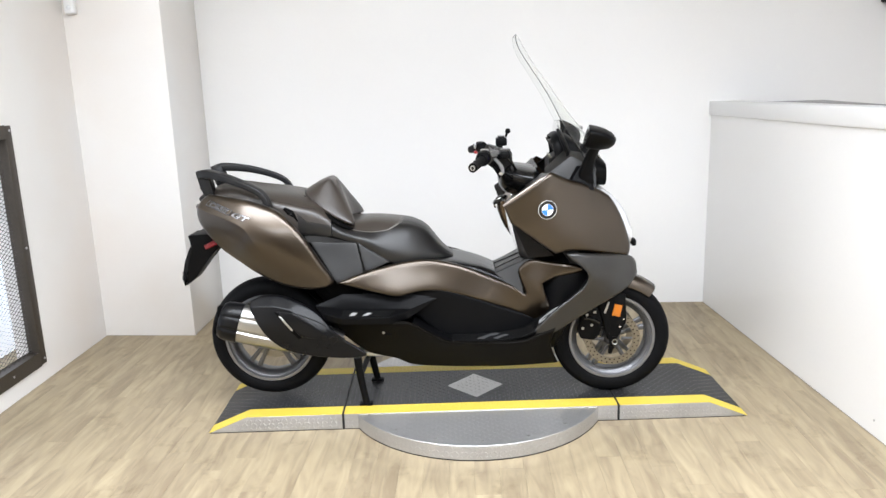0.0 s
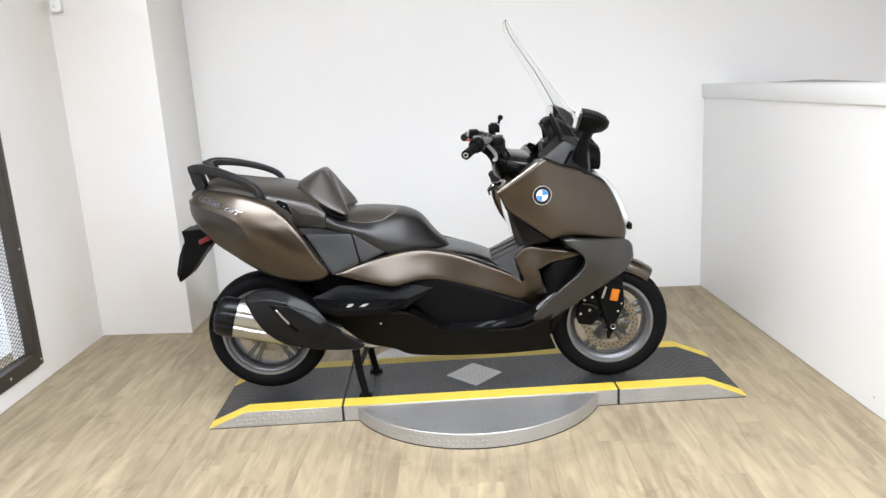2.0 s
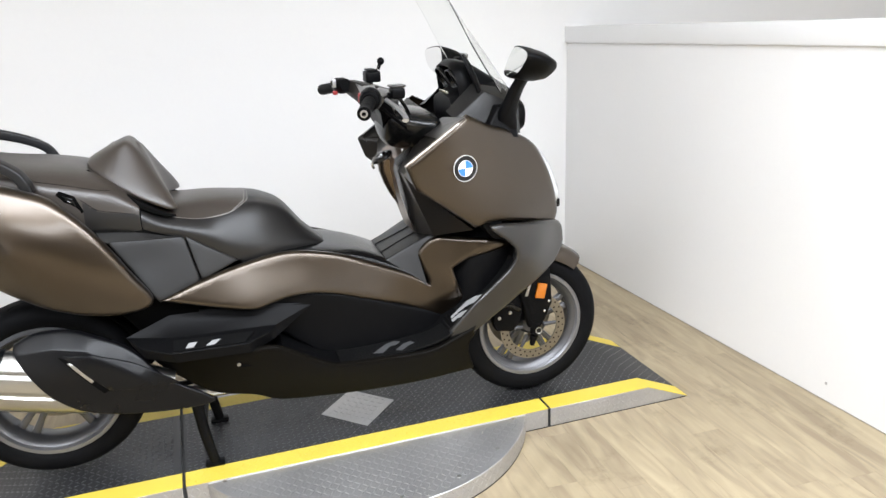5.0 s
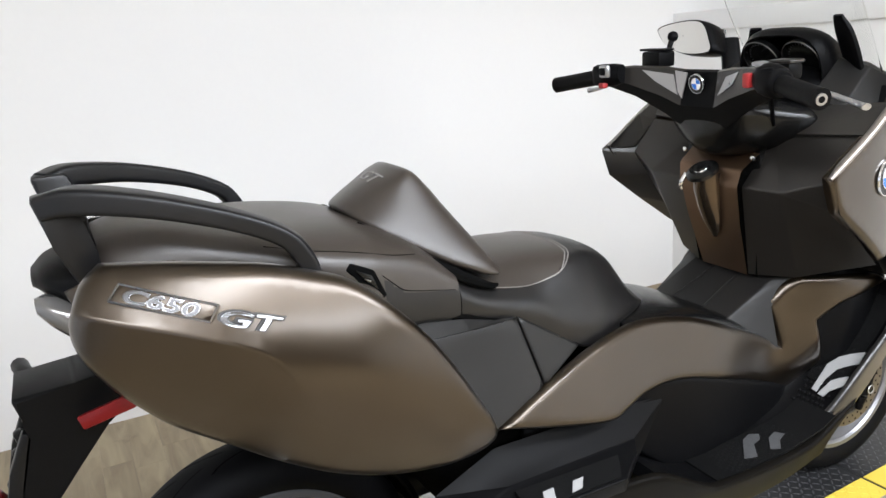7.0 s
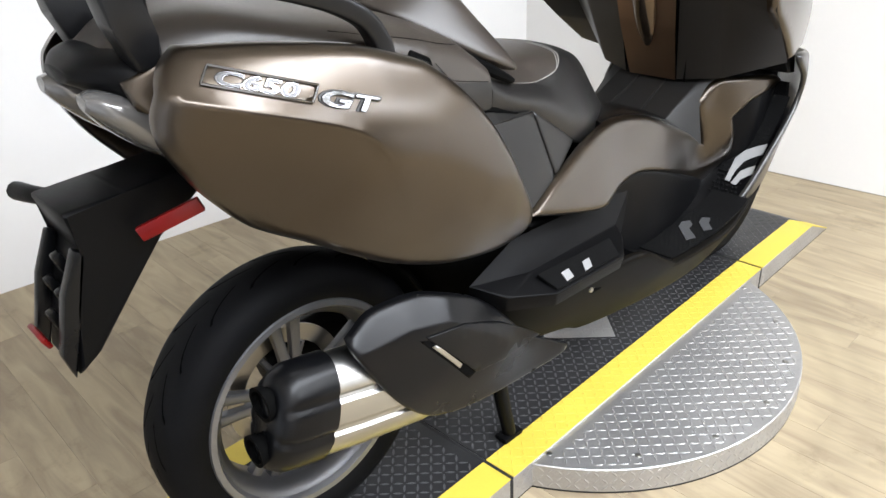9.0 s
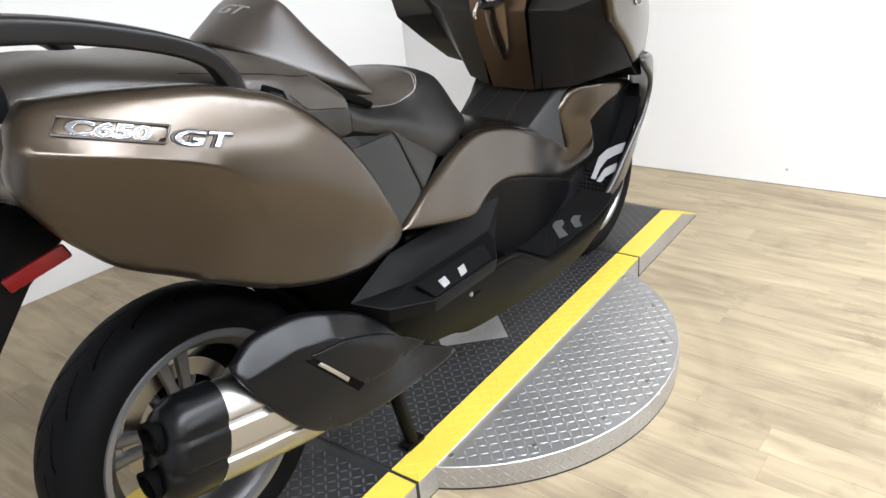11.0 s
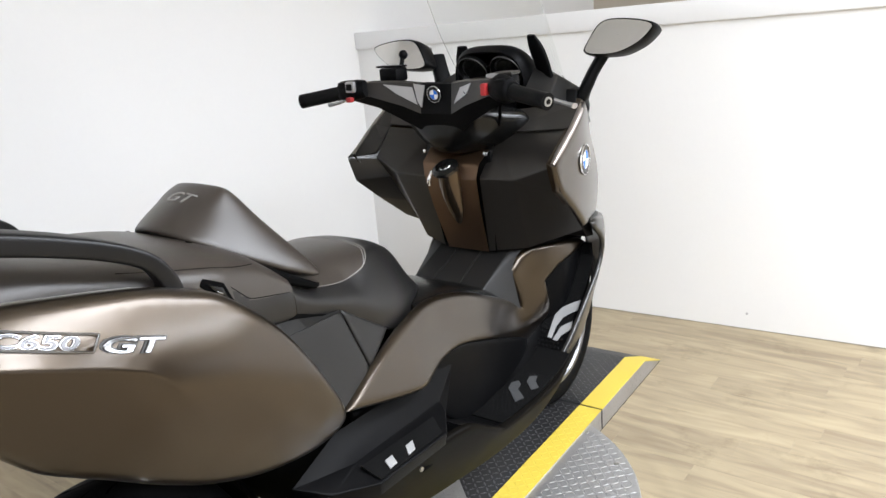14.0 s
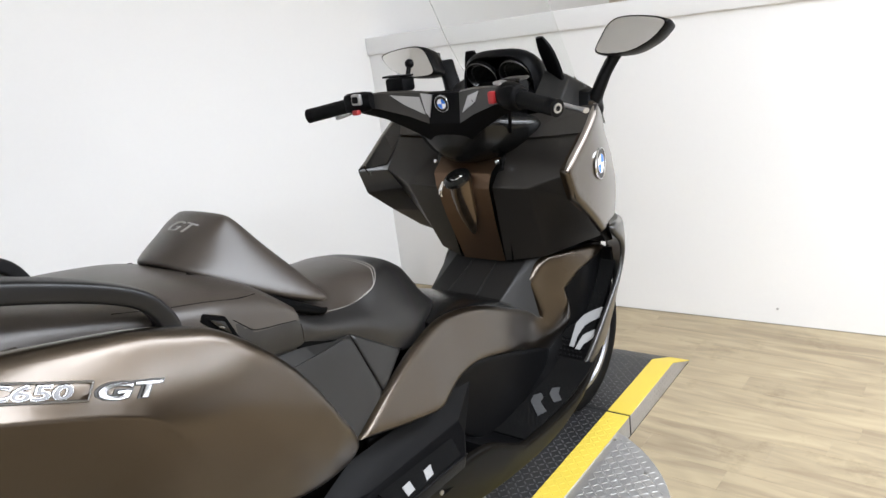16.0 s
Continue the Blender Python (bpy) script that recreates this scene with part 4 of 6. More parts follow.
GREY = [(-.529, .857, 1), (-.427, .852), (-.331, .846, 1), (-.301, .719, 1), (-.414, .678, 1), (-.432, .704), (-.48, .78)]
GREY_F = [(-.328, .846, 1), (-.19, .753, 1), (-.297, .720, 1)]
GREY_H = [(-.53, .855, .215), (-.34, .845, .195), (-.19, .75, .182), (-.3, .72, .225), (-.42, .69, .25), (-.44, .79, .22)]
case_upper = thin_plate(CASE_TOP + CASE_FOLD + CASE_FRONT, 5e-3)
case_lower = thin_plate(CASE_LOW + CASE_FOLD + CASE_FRONT, 5e-3)
RIDGE = np.array([(-1.03, 1.031), (-.972, 1.010), (-.924, .993), (-.875, .977), (-.825, .960), (-.795, .947), (-.775, .930), (-.757, .900), (-.74, .865), (-.722, .82), (-.70, .76)])


def case_height(Q):
    """Two pressed faces that meet in a fold below the badge; the fold bends down and fades out."""
    Q = np.atleast_2d(np.array(Q, float))
    d = np.full(len(Q), 9.0)
    side = np.ones(len(Q))
    for a, b in zip(RIDGE[:-1], RIDGE[1:]):
        ab = b - a
        t = np.clip(((Q - a) @ ab) / (ab @ ab), 0, 1)
        r = Q - a - t[:, None] * ab
        dd = np.hypot(*r.T)
        near = dd < d
        side[near] = np.sign(ab[0] * r[near, 1] - ab[1] * r[near, 0])
        d = np.minimum(d, dd)
    soft = 0.006 + 0.30 * np.clip((.915 - Q[:, 1]) / .2, 0, 1)
    w = np.clip(0.5 + 0.5 * side * d / soft, 0, 1)
    w = w * w * (3 - 2 * w)
    groove = 0.0018 * np.exp(-((d - .010) / .016) ** 2) * (side < 0) * np.clip((Q[:, 1] - .79) / .08, 0, 1) * np.clip((.95 - Q[:, 1]) / .03, 0, 1) * np.clip((Q[:, 0] + .82) / .03, 0, 1)
    return case_upper(Q) * w + case_lower(Q) * (1 - w) - groove


for s in (-1, 1):
    ax = side_axis(s)
    case = sheet("side_case", CASE, case_height, BRONZE, scooter, ax, 0.012, 0.016, 0.009, "bronze painted rear case with a metal badge", crease=RIDGE[:-3], angle=40)
    sheet("gull_panel", GULL, GULL_H, BRONZE, scooter, ax, 0.006, 0.014, 0.012, "satin bronze side panel")
    fairing = sheet("upper_fairing", FAIR, FAIR_H, BRONZE, scooter, ax, 0.012, 0.016, 0.013, "satin bronze upper fairing side", lift=0.0 if s < 0 else 0.018)
    sheet("lower_wing", BOOM, BOOM_H, GREY_PAINT, scooter, ax, 0.006, 0.012, 0.012, "grey-bronze lower fairing wing")
    sheet("belly_panel", BELLY, BELLY_H, BRONZE_DARK, scooter, ax, 0.010, 0.014, 0.013, "dark bronze belly panel")
    prism("inner_cover", [(.528, .808), (.600, .802), (.618, .738), (.575, .745)], s * .150, s * .260, BLACK, scooter, "black cover inside the fairing joint", 0.003)
    bh = float(thin_plate(BELLY_H)([(-.205, .455)])[0])
    rbox("belly_slot", (-.205, s * bh, .455), (.034, .006, .006), CORE, scooter, "dark slot in the belly panel", bevel=0.001)
    lathe("belly_bolt", [(0, .006), (s * .003, .005), (s * .004, .0001)], Matrix.Translation((-.226, s * (bh + .001), .462)), STEEL, scooter, seg=12)
    sheet("tunnel_side", MID, MID_H, BLACK, scooter, ax, 0.008, 0.01, 0.014, "black panel beside the footwell")
    sheet("seat_side_cover", GREY, GREY_H, GREY_PLASTIC, scooter, ax, 0.006, 0.005, 0.014, "dark grey cover under the seat")
    sheet("seat_side_cover", GREY_F, GREY_H, GREY_PLASTIC, scooter, ax, 0.006, 0.005, 0.014, "dark grey cover under the seat")
    P = [(-.520, .216, .572), (-.40, .208, .622), (-.12, .205, .616), (.012, .186, .590), (-.105, .236, .556), (-.40, .252, .568), (-.480, .268, .554), (-.400, .316, .548), (-.195, .318, .546), (-.13, .268, .552), (-.475, .258, .520), (-.39, .304, .514), (-.190, .306, .513), (-.12, .254, .520), (-.510, .20, .54)]
    board = facets("passenger_footboard", [(x, s * y, z) for x, y, z in P], [(0, 1, 2, 3, 4, 5), (0, 5, 6), (5, 4, 9, 8, 7, 6), (6, 7, 11, 10), (7, 8, 12, 11), (8, 9, 13, 12), (0, 6, 10, 14), (9, 4, 3, 13)], BLACK, scooter, "black passenger footboard", 0.004)

    def ledge(u, v, h):
        """A point over the board's ledge: u along it, v from its inner (0) to its outer edge (1)."""
        a, e = Vector((-.405 + .30 * u, s * .252, .5675 - .010 * u)), Vector((-.400 + .205 * u, s * .316, .548 - .002 * u))
        return a.lerp(e, v) + Vector((0, s * .4, 1)).normalized() * h

    def plate(name, quad, mat, parent, h):
        bm = bmesh.new()
        lo = [bm.verts.new(ledge(u, v, -.002)) for u, v in quad]
        hi = [bm.verts.new(ledge(u, v, h)) for u, v in quad]
        bm.faces.new(hi)
        for k in range(4):
            bm.faces.new([lo[k], lo[(k + 1) % 4], hi[(k + 1) % 4], hi[k]])
        return part(name, bm, mat, parent)

    plate("rubber_mat", [(.03, .18), (.82, .18), (.92, .90), (.03, .90)], RUBBER, board, .0025)
    for u in (.165, .415):
        plate("reflective_bar", [(u + .03, .50), (u + .118, .48), (u + .108, .80), (u + .010, .83)], REFLECT, board, .0045)
    # footboard that climbs to the leg shield, with rubber mats and printed bars
    line = catmull([(-0.10, 0.50), (-0.03, 0.455), (0.05, 0.420), (0.17, 0.413), (0.30, 0.420), (0.40, 0.440), (0.47, 0.490), (0.55, 0.550), (0.61, 0.605), (0.648, 0.655), (0.662, 0.70)], 5)
    rings = []
    for i, (x, z) in enumerate(line):
        t = i / (len(line) - 1)
        yo = 0.288 - 0.055 * t ** 1.5
        yi = 0.14
        d = line[min(i + 1, len(line) - 1)] - line[max(i - 1, 0)]
        nx, nz = -d[1] / np.hypot(*d), d[0] / np.hypot(*d)
        rings.append([(x + nx * h, s * y, z + nz * h) for y, h in ((yo, 0.0), (yo - 0.004, 0.006), (yo - 0.014, 0.004), (yi + 0.01, 0.004), (yi, 0.010), (yi, -0.02), (yo - 0.01, -0.02))])
    fb = skin("footboard", rings, BLACK, scooter, "black footboard sweeping up to the leg shield")

    def strip(name, t0, t1, y0, y1, mat, parent, h, skew=0.0):
        n = len(line) - 1
        rg = []
        for i in range(7):
            f = (t0 + (t1 - t0) * i / 6) * n
            rows = []
            for y, hh in ((y0, 0.0), (y0, h), (y1, h), (y1, 0.0)):
                ff = min(max(f + skew * (y - y0) * n, 0), n - 1e-6)
                k = int(ff)
                p = line[k] + (line[k + 1] - line[k]) * (ff - k)
                d = line[k + 1] - line[k]
                nx, nz = -d[1] / np.hypot(*d), d[0] / np.hypot(*d)
                rows.append((p[0] + nx * (0.004 + hh), s * y, p[1] + nz * (0.004 + hh)))
            rg.append(rows)
        return skin(name, rg, mat, parent)

    mat_a = strip("rubber_mat", 0.215, 0.530, 0.180, 0.278, RUBBER, fb, 0.004)
    mat_b = strip("rubber_mat", 0.60, 0.92, 0.165, 0.246, RUBBER, fb, 0.004)

    def printed_bar(outline, mat, parent):
        """A printed bar on the footboard, its outline given as (x, distance from the middle)."""
        top_i = int(np.argmax(line[:, 0]))
        bm = bmesh.new()
        rows = []
        for h in (0.0070, 0.0094):
            row = []
            for x, y in outline:
                z, z2 = (float(np.interp(q, line[:top_i, 0], line[:top_i, 1])) for q in (x, x + 0.005))
                n = Vector((-(z2 - z) / 0.005, 0, 1)).normalized()
                row.append(bm.verts.new((x + n.x * h, s * y, z + n.z * h)))
            rows.append(row)
        bm.faces.new(rows[1])
        for k in range(len(outline)):
            j = (k + 1) % len(outline)
            bm.faces.new([rows[0][k], rows[0][j], rows[1][j], rows[1][k]])
        bmesh.ops.triangulate(bm, faces=bm.faces[:])
        return part("printed_bar", bm, mat, parent, "", 30)

    def nubs(x0, x1, y0, y1, parent):
        """Small moulded studs of a rubber mat."""
        top_i = int(np.argmax(line[:, 0]))
        bm = bmesh.new()
        for i, x in enumerate(np.arange(x0, x1, 0.0105)):
            z, z2 = (float(np.interp(q, line[:top_i, 0], line[:top_i, 1])) for q in (x, x + 0.005))
            n = Vector((-(z2 - z) / 0.005, 0, 1)).normalized()
            e = Vector((n.z, 0, -n.x))
            for y in np.arange(y0 + (0.006 if i % 2 else 0), y1, 0.012):
                c = Vector((x, s * float(y), z)) + n * 0.0075
                low, high = ([bm.verts.new(c + e * (r * math.cos(a)) + Vector((0, r * math.sin(a), 0)) + n * h) for a in (math.pi * k / 3 for k in range(6))] for r, h in ((0.0042, 0.0), (0.0028, 0.0014)))
                bm.faces.new(high)
                for k in range(6):
                    bm.faces.new([low[k], low[(k + 1) % 6], high[(k + 1) % 6], high[k]])
        part("mat_studs", bm, RUBBER, parent, "", 20)["kind"] = "stuff"

    nubs(.09, .325, .187, .272, mat_a)
    nubs(.42, .60, .172, .240, mat_b)
    printed_bar([(.175, .250), (.203, .259), (.234, .223), (.258, .218), (.272, .203), (.255, .190), (.228, .198)], PRINT_GREY, mat_a)
    printed_bar([(.245, .256), (.263, .268), (.288, .245), (.312, .237), (.302, .219), (.277, .225)], PRINT_GREY, mat_a)
    printed_bar([(.451, .196), (.450, .209), (.478, .209), (.505, .217), (.518, .232), (.531, .251), (.557, .248), (.545, .224), (.531, .203), (.508, .190)], REFLECT, mat_b)
    printed_bar([(.447, .2145), (.4465, .229), (.460, .2335), (.480, .255), (.500, .250), (.490, .234), (.4795, .222)], REFLECT, mat_b)

# badge on the rear case
def lettering(text, size, origin, turn, mat, name, parent, lift, thick, shear=0.25, stretch=1.25, bold=0.0006):
    cu = bpy.data.curves.new(name, "FONT")
    cu.body, cu.size, cu.shear, cu.extrude, cu.bevel_depth, cu.resolution_u, cu.offset = text, size, shear, thick / 2, 0.0004, 3, bold
    tmp = new(name, cu)
    me = bpy.data.meshes.new_from_object(tmp.evaluated_get(bpy.context.evaluated_depsgraph_get()))
    bpy.data.objects.remove(tmp)
    ca, sa = math.cos(turn), math.sin(turn)
    for v in me.vertices:
        x, z = origin[0] + v.co.x * stretch * ca - v.co.y * sa, origin[1] + v.co.x * stretch * sa + v.co.y * ca
        v.co = (x, -(float(case_height([(x, z)])[0]) + lift + v.co.z), z)
    me.materials.clear()
    me.materials.append(mat)
    ob = new(name, me)
    ob.parent = parent
    return ob


right_case = [o for o in scooter.children if o.name == "side_case"][0]
T = radians(-18.5)
BADGE = (-0.951, 1.030)
ca, sa = math.cos(T), math.sin(T)
at = lambda u, v: (BADGE[0] + u * ca - v * sa, BADGE[1] + u * sa + v * ca)
sheet("badge_plate", [(*at(-.004, -.003), 1), (*at(.114, -.003), 1), (*at(.122, .019), 1), (*at(.006, .019), 1)], case_height, BRONZE, right_case, "y-", 0.003, 0.001, 0.008, "grey badge plate", lift=0.001)
lettering("C650", 0.0232, at(.0085, -.0004), T, LETTER, "badge_outline", right_case, 0.0025, 0.002, stretch=1.72, bold=0.0008)
lettering("C650", 0.0232, at(.0085, -.0004), T, ALLOY, "badge_letters", right_case, 0.0036, 0.002, stretch=1.72, bold=-0.0003)
lettering("GT", 0.0265, at(.119, -.003), T, LETTER, "badge_letters", right_case, 0.002, 0.005, stretch=2.1, bold=0.0003)
lettering("GT", 0.0265, at(.119, -.003), T, PLATE_GREY, "badge_outline", right_case, 0.0005, 0.002, stretch=2.1, bold=0.0017)
corners = [(-.004, -.003), (.114, -.003), (.122, .019), (.006, .019)]
for (a, b), (c, d) in zip(corners, corners[1:] + corners[:1]):
    pts = []
    for t in (0, 0.33, 0.67, 1):
        x, z = at(a + (c - a) * t, b + (d - b) * t)
        pts.append((x, -(float(case_height([(x, z)])[0]) + 0.004), z))
    tube("badge_frame", pts, 0.0016, LETTER, right_case, n=6, steps=2)


def emblem(m, r, parent):
    """A plain round badge: dark ring, bright rims, four enamel quarters. The axis is the pose's y."""
    base = lathe("emblem", [(0.0, r), (0.004, r), (0.006, r * 0.97), (0.006, r * 0.62), (0.005, r * 0.60), (0.005, 0.0001)], m, BLACK_GLOSS, parent, "round enamel badge", seg=40)
    lathe("emblem_rim", [(0.004, r * 1.02), (0.0072, r * 1.0), (0.0072, r * 0.95), (0.005, r * 0.94)], m, CHROME, base, seg=40)
    lathe("emblem_rim", [(0.005, r * 0.64), (0.0072, r * 0.63), (0.0072, r * 0.59), (0.005, r * 0.58)], m, CHROME, base, seg=40)
    for k in range(4):
        lathe("quarter", [(0.0064, 0.0001), (0.0064, r * 0.59)], m, BLUE if k % 2 else WHITE_ENAMEL, base, seg=8, a0=90 * k, a1=90 * k + 90)


fh = thin_plate(FAIR_H)
# Pale tube paints the highlight along the right fairing's bronze rear edge.
edge = [(.476 - .183 * k / 6, 1.132 - .124 * k / 6) for k in range(7)]
tube("fairing_glint", [(x - .003, .006 - float(fh([(x, z)])[0]), z) for x, z in edge], [.004] + [.0085] * 5 + [.005], RIM_GLINT, [o for o in scooter.children if o.name == "upper_fairing"][0], "pale strip for the highlight on the fairing's rear edge", n=12, steps=3, flat=0.8)
for s in (-1, 1):
    c = (0.468, 0.987)
    h0, hx, hz = (float(fh([q])[0]) for q in (c, (c[0] + 0.01, c[1]), (c[0], c[1] + 0.01)))
    nrm = Vector((-(hx - h0) / 0.01, 1.0, -(hz - h0) / 0.01)).normalized()
    nrm = Vector((nrm.x, s * nrm.y, nrm.z))
    ex = Vector((1, 0, 0)) - nrm * nrm.x
    ex.normalize()
    rot = Matrix((ex, nrm, ex.cross(nrm))).transposed().to_4x4()
    emblem(Matrix.Translation(Vector((c[0], s * (h0 - 0.0035), c[1]))) @ rot, 0.039, [o for o in scooter.children if o.name.startswith("upper_fairing")][0 if s < 0 else 1])

# seats
PSIDE = pad("pillion_seat", [(-1.0, 1.058, .05, 1.052, .07, 1.035, 1.02), (-.95, 1.085, .085, 1.068, .11, 1.035, 1.0), (-.87, 1.094, .125, 1.072, .145, 1.03, .98), (-.77, 1.076, .168, 1.050, .180, 1.0, .95),
                             (-.68, 1.064, .194, 1.032, .207, .985, .93), (-.60, 1.050, .196, 1.014, .211, .965, .905), (-.55, 1.034, .190, 1.000, .205, .945, .896), (-.50, 1.012, .182, .984, .198, .932, .889),
                             (-.46, .982, .178, .960, .194, .925, .881), (-.437, .960, .174, .944, .191, .918, .876)], VINYL, scooter, "dark grey-brown vinyl pillion seat", 12)
PSIDE.data.materials.append(VINYL_SIDE)
for p in PSIDE.data.polygons:
    x, y, z = p.center
    p.material_index = int(x > -.575 and z < float(np.interp(x, [-.575, -.54, -.515, -.44], [.975, .945, .937, .921])))
for s in (-1, 1):
    tube("seam", drape(PSIDE, [(x, s * y, 1.0) for x, y in ((-.74, .172), (-.68, .190), (-.64, .193), (-.60, .193), (-.56, .190), (-.53, .184), (-.505, .176))], (0, 0, -1), 0.0), .0008, CORE, PSIDE, n=6, steps=4)
    tube("seam", drape(PSIDE, [(x, 0, z) for x, z in ((-.575, .978), (-.556, .960), (-.54, .946), (-.515, .938), (-.48, .930), (-.445, .922))], (0, -s, 0), 0.0), .0008, CORE, PSIDE, n=6, steps=4)
    slot = prism("strap_slot", [(-.634, .999), (-.624, 1.008), (-.588, .990), (-.571, .948), (-.578, .938), (-.608, .966)], s * .180, s * .2105, CORE, PSIDE, "black strap slot", 0.003)
    prism("strap_buckle", [(-.620, .998), (-.594, .985), (-.584, .958), (-.603, .972)], s * .208, s * .2135, BLACK_GLOSS, slot, "", 0.002)
    rbox("buckle_pin", (-.602, s * .2135, .978), (.012, .003, .004), LETTER, slot, bevel=0.001, rot=(0, 30, 0))
rider = pad("rider_seat", [(-.4345, .940, .168, .930, .190, .910, .876), (-.39, .924, .166, .904, .190, .886, .863), (-.33, .925, .160, .889, .187, .865, .840), (-.27, .927, .152, .880, .184, .845, .803), (-.21, .923, .142, .884, .180, .815, .766),
                           (-.15, .915, .125, .888, .170, .80, .745), (-.10, .906, .11, .880, .155, .79, .738), (-.04, .875, .085, .850, .125, .78, .735), (.02, .80, .06, .79, .09, .765, .733), (.078, .745, .03, .743, .045, .738, .73)], VINYL, scooter, "black vinyl rider seat with a stitched seam", 10)


def both(half):
    """Close a half outline (first and last point in the middle) into a whole ring."""
    return [(x, -y, z) for x, y, z in half] + [(x, y, z) for x, y, z in half[-2:0:-1]]


base = both([(-.584, 0, 1.046), (-.570, .082, 1.030), (-.512, .132, .990), (-.435, .172, .944), (-.362, .180, .908), (-.332, .162, .903), (-.362, .08, .915), (-.385, 0, .915)])
low = both([(-.578, 0, 1.060), (-.562, .084, 1.046), (-.502, .132, 1.006), (-.424, .170, .960), (-.352, .182, .930), (-.326, .160, .918), (-.36, .08, .935), (-.38, 0, .935)])
mid = both([(-.520, 0, 1.089), (-.510, .080, 1.080), (-.468, .108, 1.050), (-.420, .130, 1.012), (-.372, .146, .972), (-.350, .130, .960), (-.380, .06, .995), (-.392, 0, 1.0)])
crest = both([(-.474, 0, 1.110), (-.462, .074, 1.103), (-.446, .080, 1.090), (-.430, .084, 1.070), (-.412, .086, 1.046), (-.402, .074, 1.040), (-.408, .03, 1.066), (-.412, 0, 1.070)])
peak = both([(-.460, 0, 1.113), (-.452, .060, 1.108), (-.444, .064, 1.104), (-.436, .064, 1.096), (-.428, .062, 1.086), (-.424, .054, 1.084), (-.428, .02, 1.096), (-.430, 0, 1.098)])
backrest = smooth_cage("backrest", [base, low, mid, crest, peak], VINYL, scooter, "padded vinyl rider backrest", 3, [(j, 2, 4, .30) for j in (1, 13)])
# Dark tubes stand in for the shaded gap under the backrest's edge.
tube("backrest_gap", [(-.566, -.085, 1.030), (-.506, -.132, .988), (-.432, -.170, .940), (-.372, -.172, .908), (-.346, -.158, .900)], [.009, .011, .011, .007, .003], CORE, backrest, n=8, steps=4)
tube("backrest_gap", [(-.566, .085, 1.030), (-.506, .132, .988), (-.432, .170, .940), (-.372, .172, .908), (-.346, .158, .900)], [.009, .011, .011, .007, .003], CORE, backrest, n=8, steps=4)
cu = bpy.data.curves.new("stitched_letters", "FONT")
cu.body, cu.size, cu.shear, cu.extrude = "GT", 0.034, 0.25, 0.0008
tmp = new("stitched_letters", cu)
me = bpy.data.meshes.new_from_object(tmp.evaluated_get(bpy.context.evaluated_depsgraph_get()))
bpy.data.objects.remove(tmp)
slope = math.atan2(.038, .087)
for v in me.vertices:
    u, w, h = v.co.x * 1.5, v.co.y, v.co.z
    spot = drape(backrest, [(-.512 + w * math.cos(slope), .036 - u, 1.0)], (0, 0, -1), 0.0008 + h)
    v.co = spot[0] if spot else (-.5, 0, 1.05)
me.materials.clear()
me.materials.append(material("grey_thread", (0.22, 0.21, 0.20), 0.6))
letters = new("stitched_letters", me)
letters.parent = backrest
# stitched seam round the rider seat's top
for k in (0.0, 0.009):
    path = [(-.425, .160), (-.33, .158), (-.26, .150), (-.20, .138), (-.165, .115 - k), (-.146 - k, .085), (-.142 - k, .04), (-.140 - k, 0)]
    path = path + [(x, -y) for x, y in path[::-1][1:]]
    fine = catmull([(x, -y) for x, y in path], 6)
    tube("seam", drape(rider, [(x, y, 1.0) for x, y in fine], (0, 0, -1), .0004), .0011, letters.data.materials[0], rider, n=5, steps=1)
rider.data.materials.append(VINYL_SIDE)
for p in rider.data.polygons:
    x, y, z = p.center
    if x > -.143 or abs(y) > float(np.interp(x, [-.4, -.33, -.26, -.20, -.165, -.146], [.162, .158, .150, .138, .115, .085])):
        p.material_index = 1
for s in (-1, 1):
    # Dark tube in place of the shaded gap below the seat skirt.
    tube("seat_gap", [(-.590, s * .194, .950), (-.556, s * .190, .902), (-.493, s * .186, .888), (-.386, s * .180, .858), (-.339, s * .178, .838), (-.266, s * .174, .797), (-.198, s * .170, .757), (-.12, s * .150, .738)], .009, CORE, rider, n=8, steps=4)
    facets("cover_ledge", [(-.540, s * .214, .8565), (-.43, s * .206, .8515), (-.333, s * .195, .8455), (-.565, s * .176, .905), (-.44, s * .176, .880), (-.345, s * .178, .848)], [(0, 1, 4, 3), (1, 2, 5, 4)], GREY_PLASTIC, scooter, "dark grey ledge of the cover under the seat", 0.002, 0.003)
hull("fuel_lid_cover", [(-.06, .15, .757, .742, .70), (.1, .143, .735, .715, .68), (.22, .133, .70, .67, .62), (.33, .128, .64, .615, .57), (.41, .122, .58, .565, .53)], BLACK_GLOSS, scooter, "gloss black tank cover between the side panels", power=4)

# tunnel below the knee panel
V = []
for s in (-1, 1):
    V += [(.47, s * .112, .770), (.258, s * .116, .676), (.258, s * .126, .61), (.388, s * .150, .57), (.358, s * .147, .688), (.43, s * .149, .752)]
tunnel = facets("tunnel", V, [(0, 1, 7, 6), (1, 2, 8, 7), (0, 5, 4, 3, 2, 1), (6, 7, 8, 9, 10, 11)], GREY_PLASTIC, scooter, "dark grey moulded centre tunnel", 0.005)
for y in (-.035, .045):
    tube("raised_line", [(.262, y * 1.2, .679), (.33, y, .709), (.40, y, .741)], .0025, GREY_PLASTIC, tunnel, n=6, steps=2)

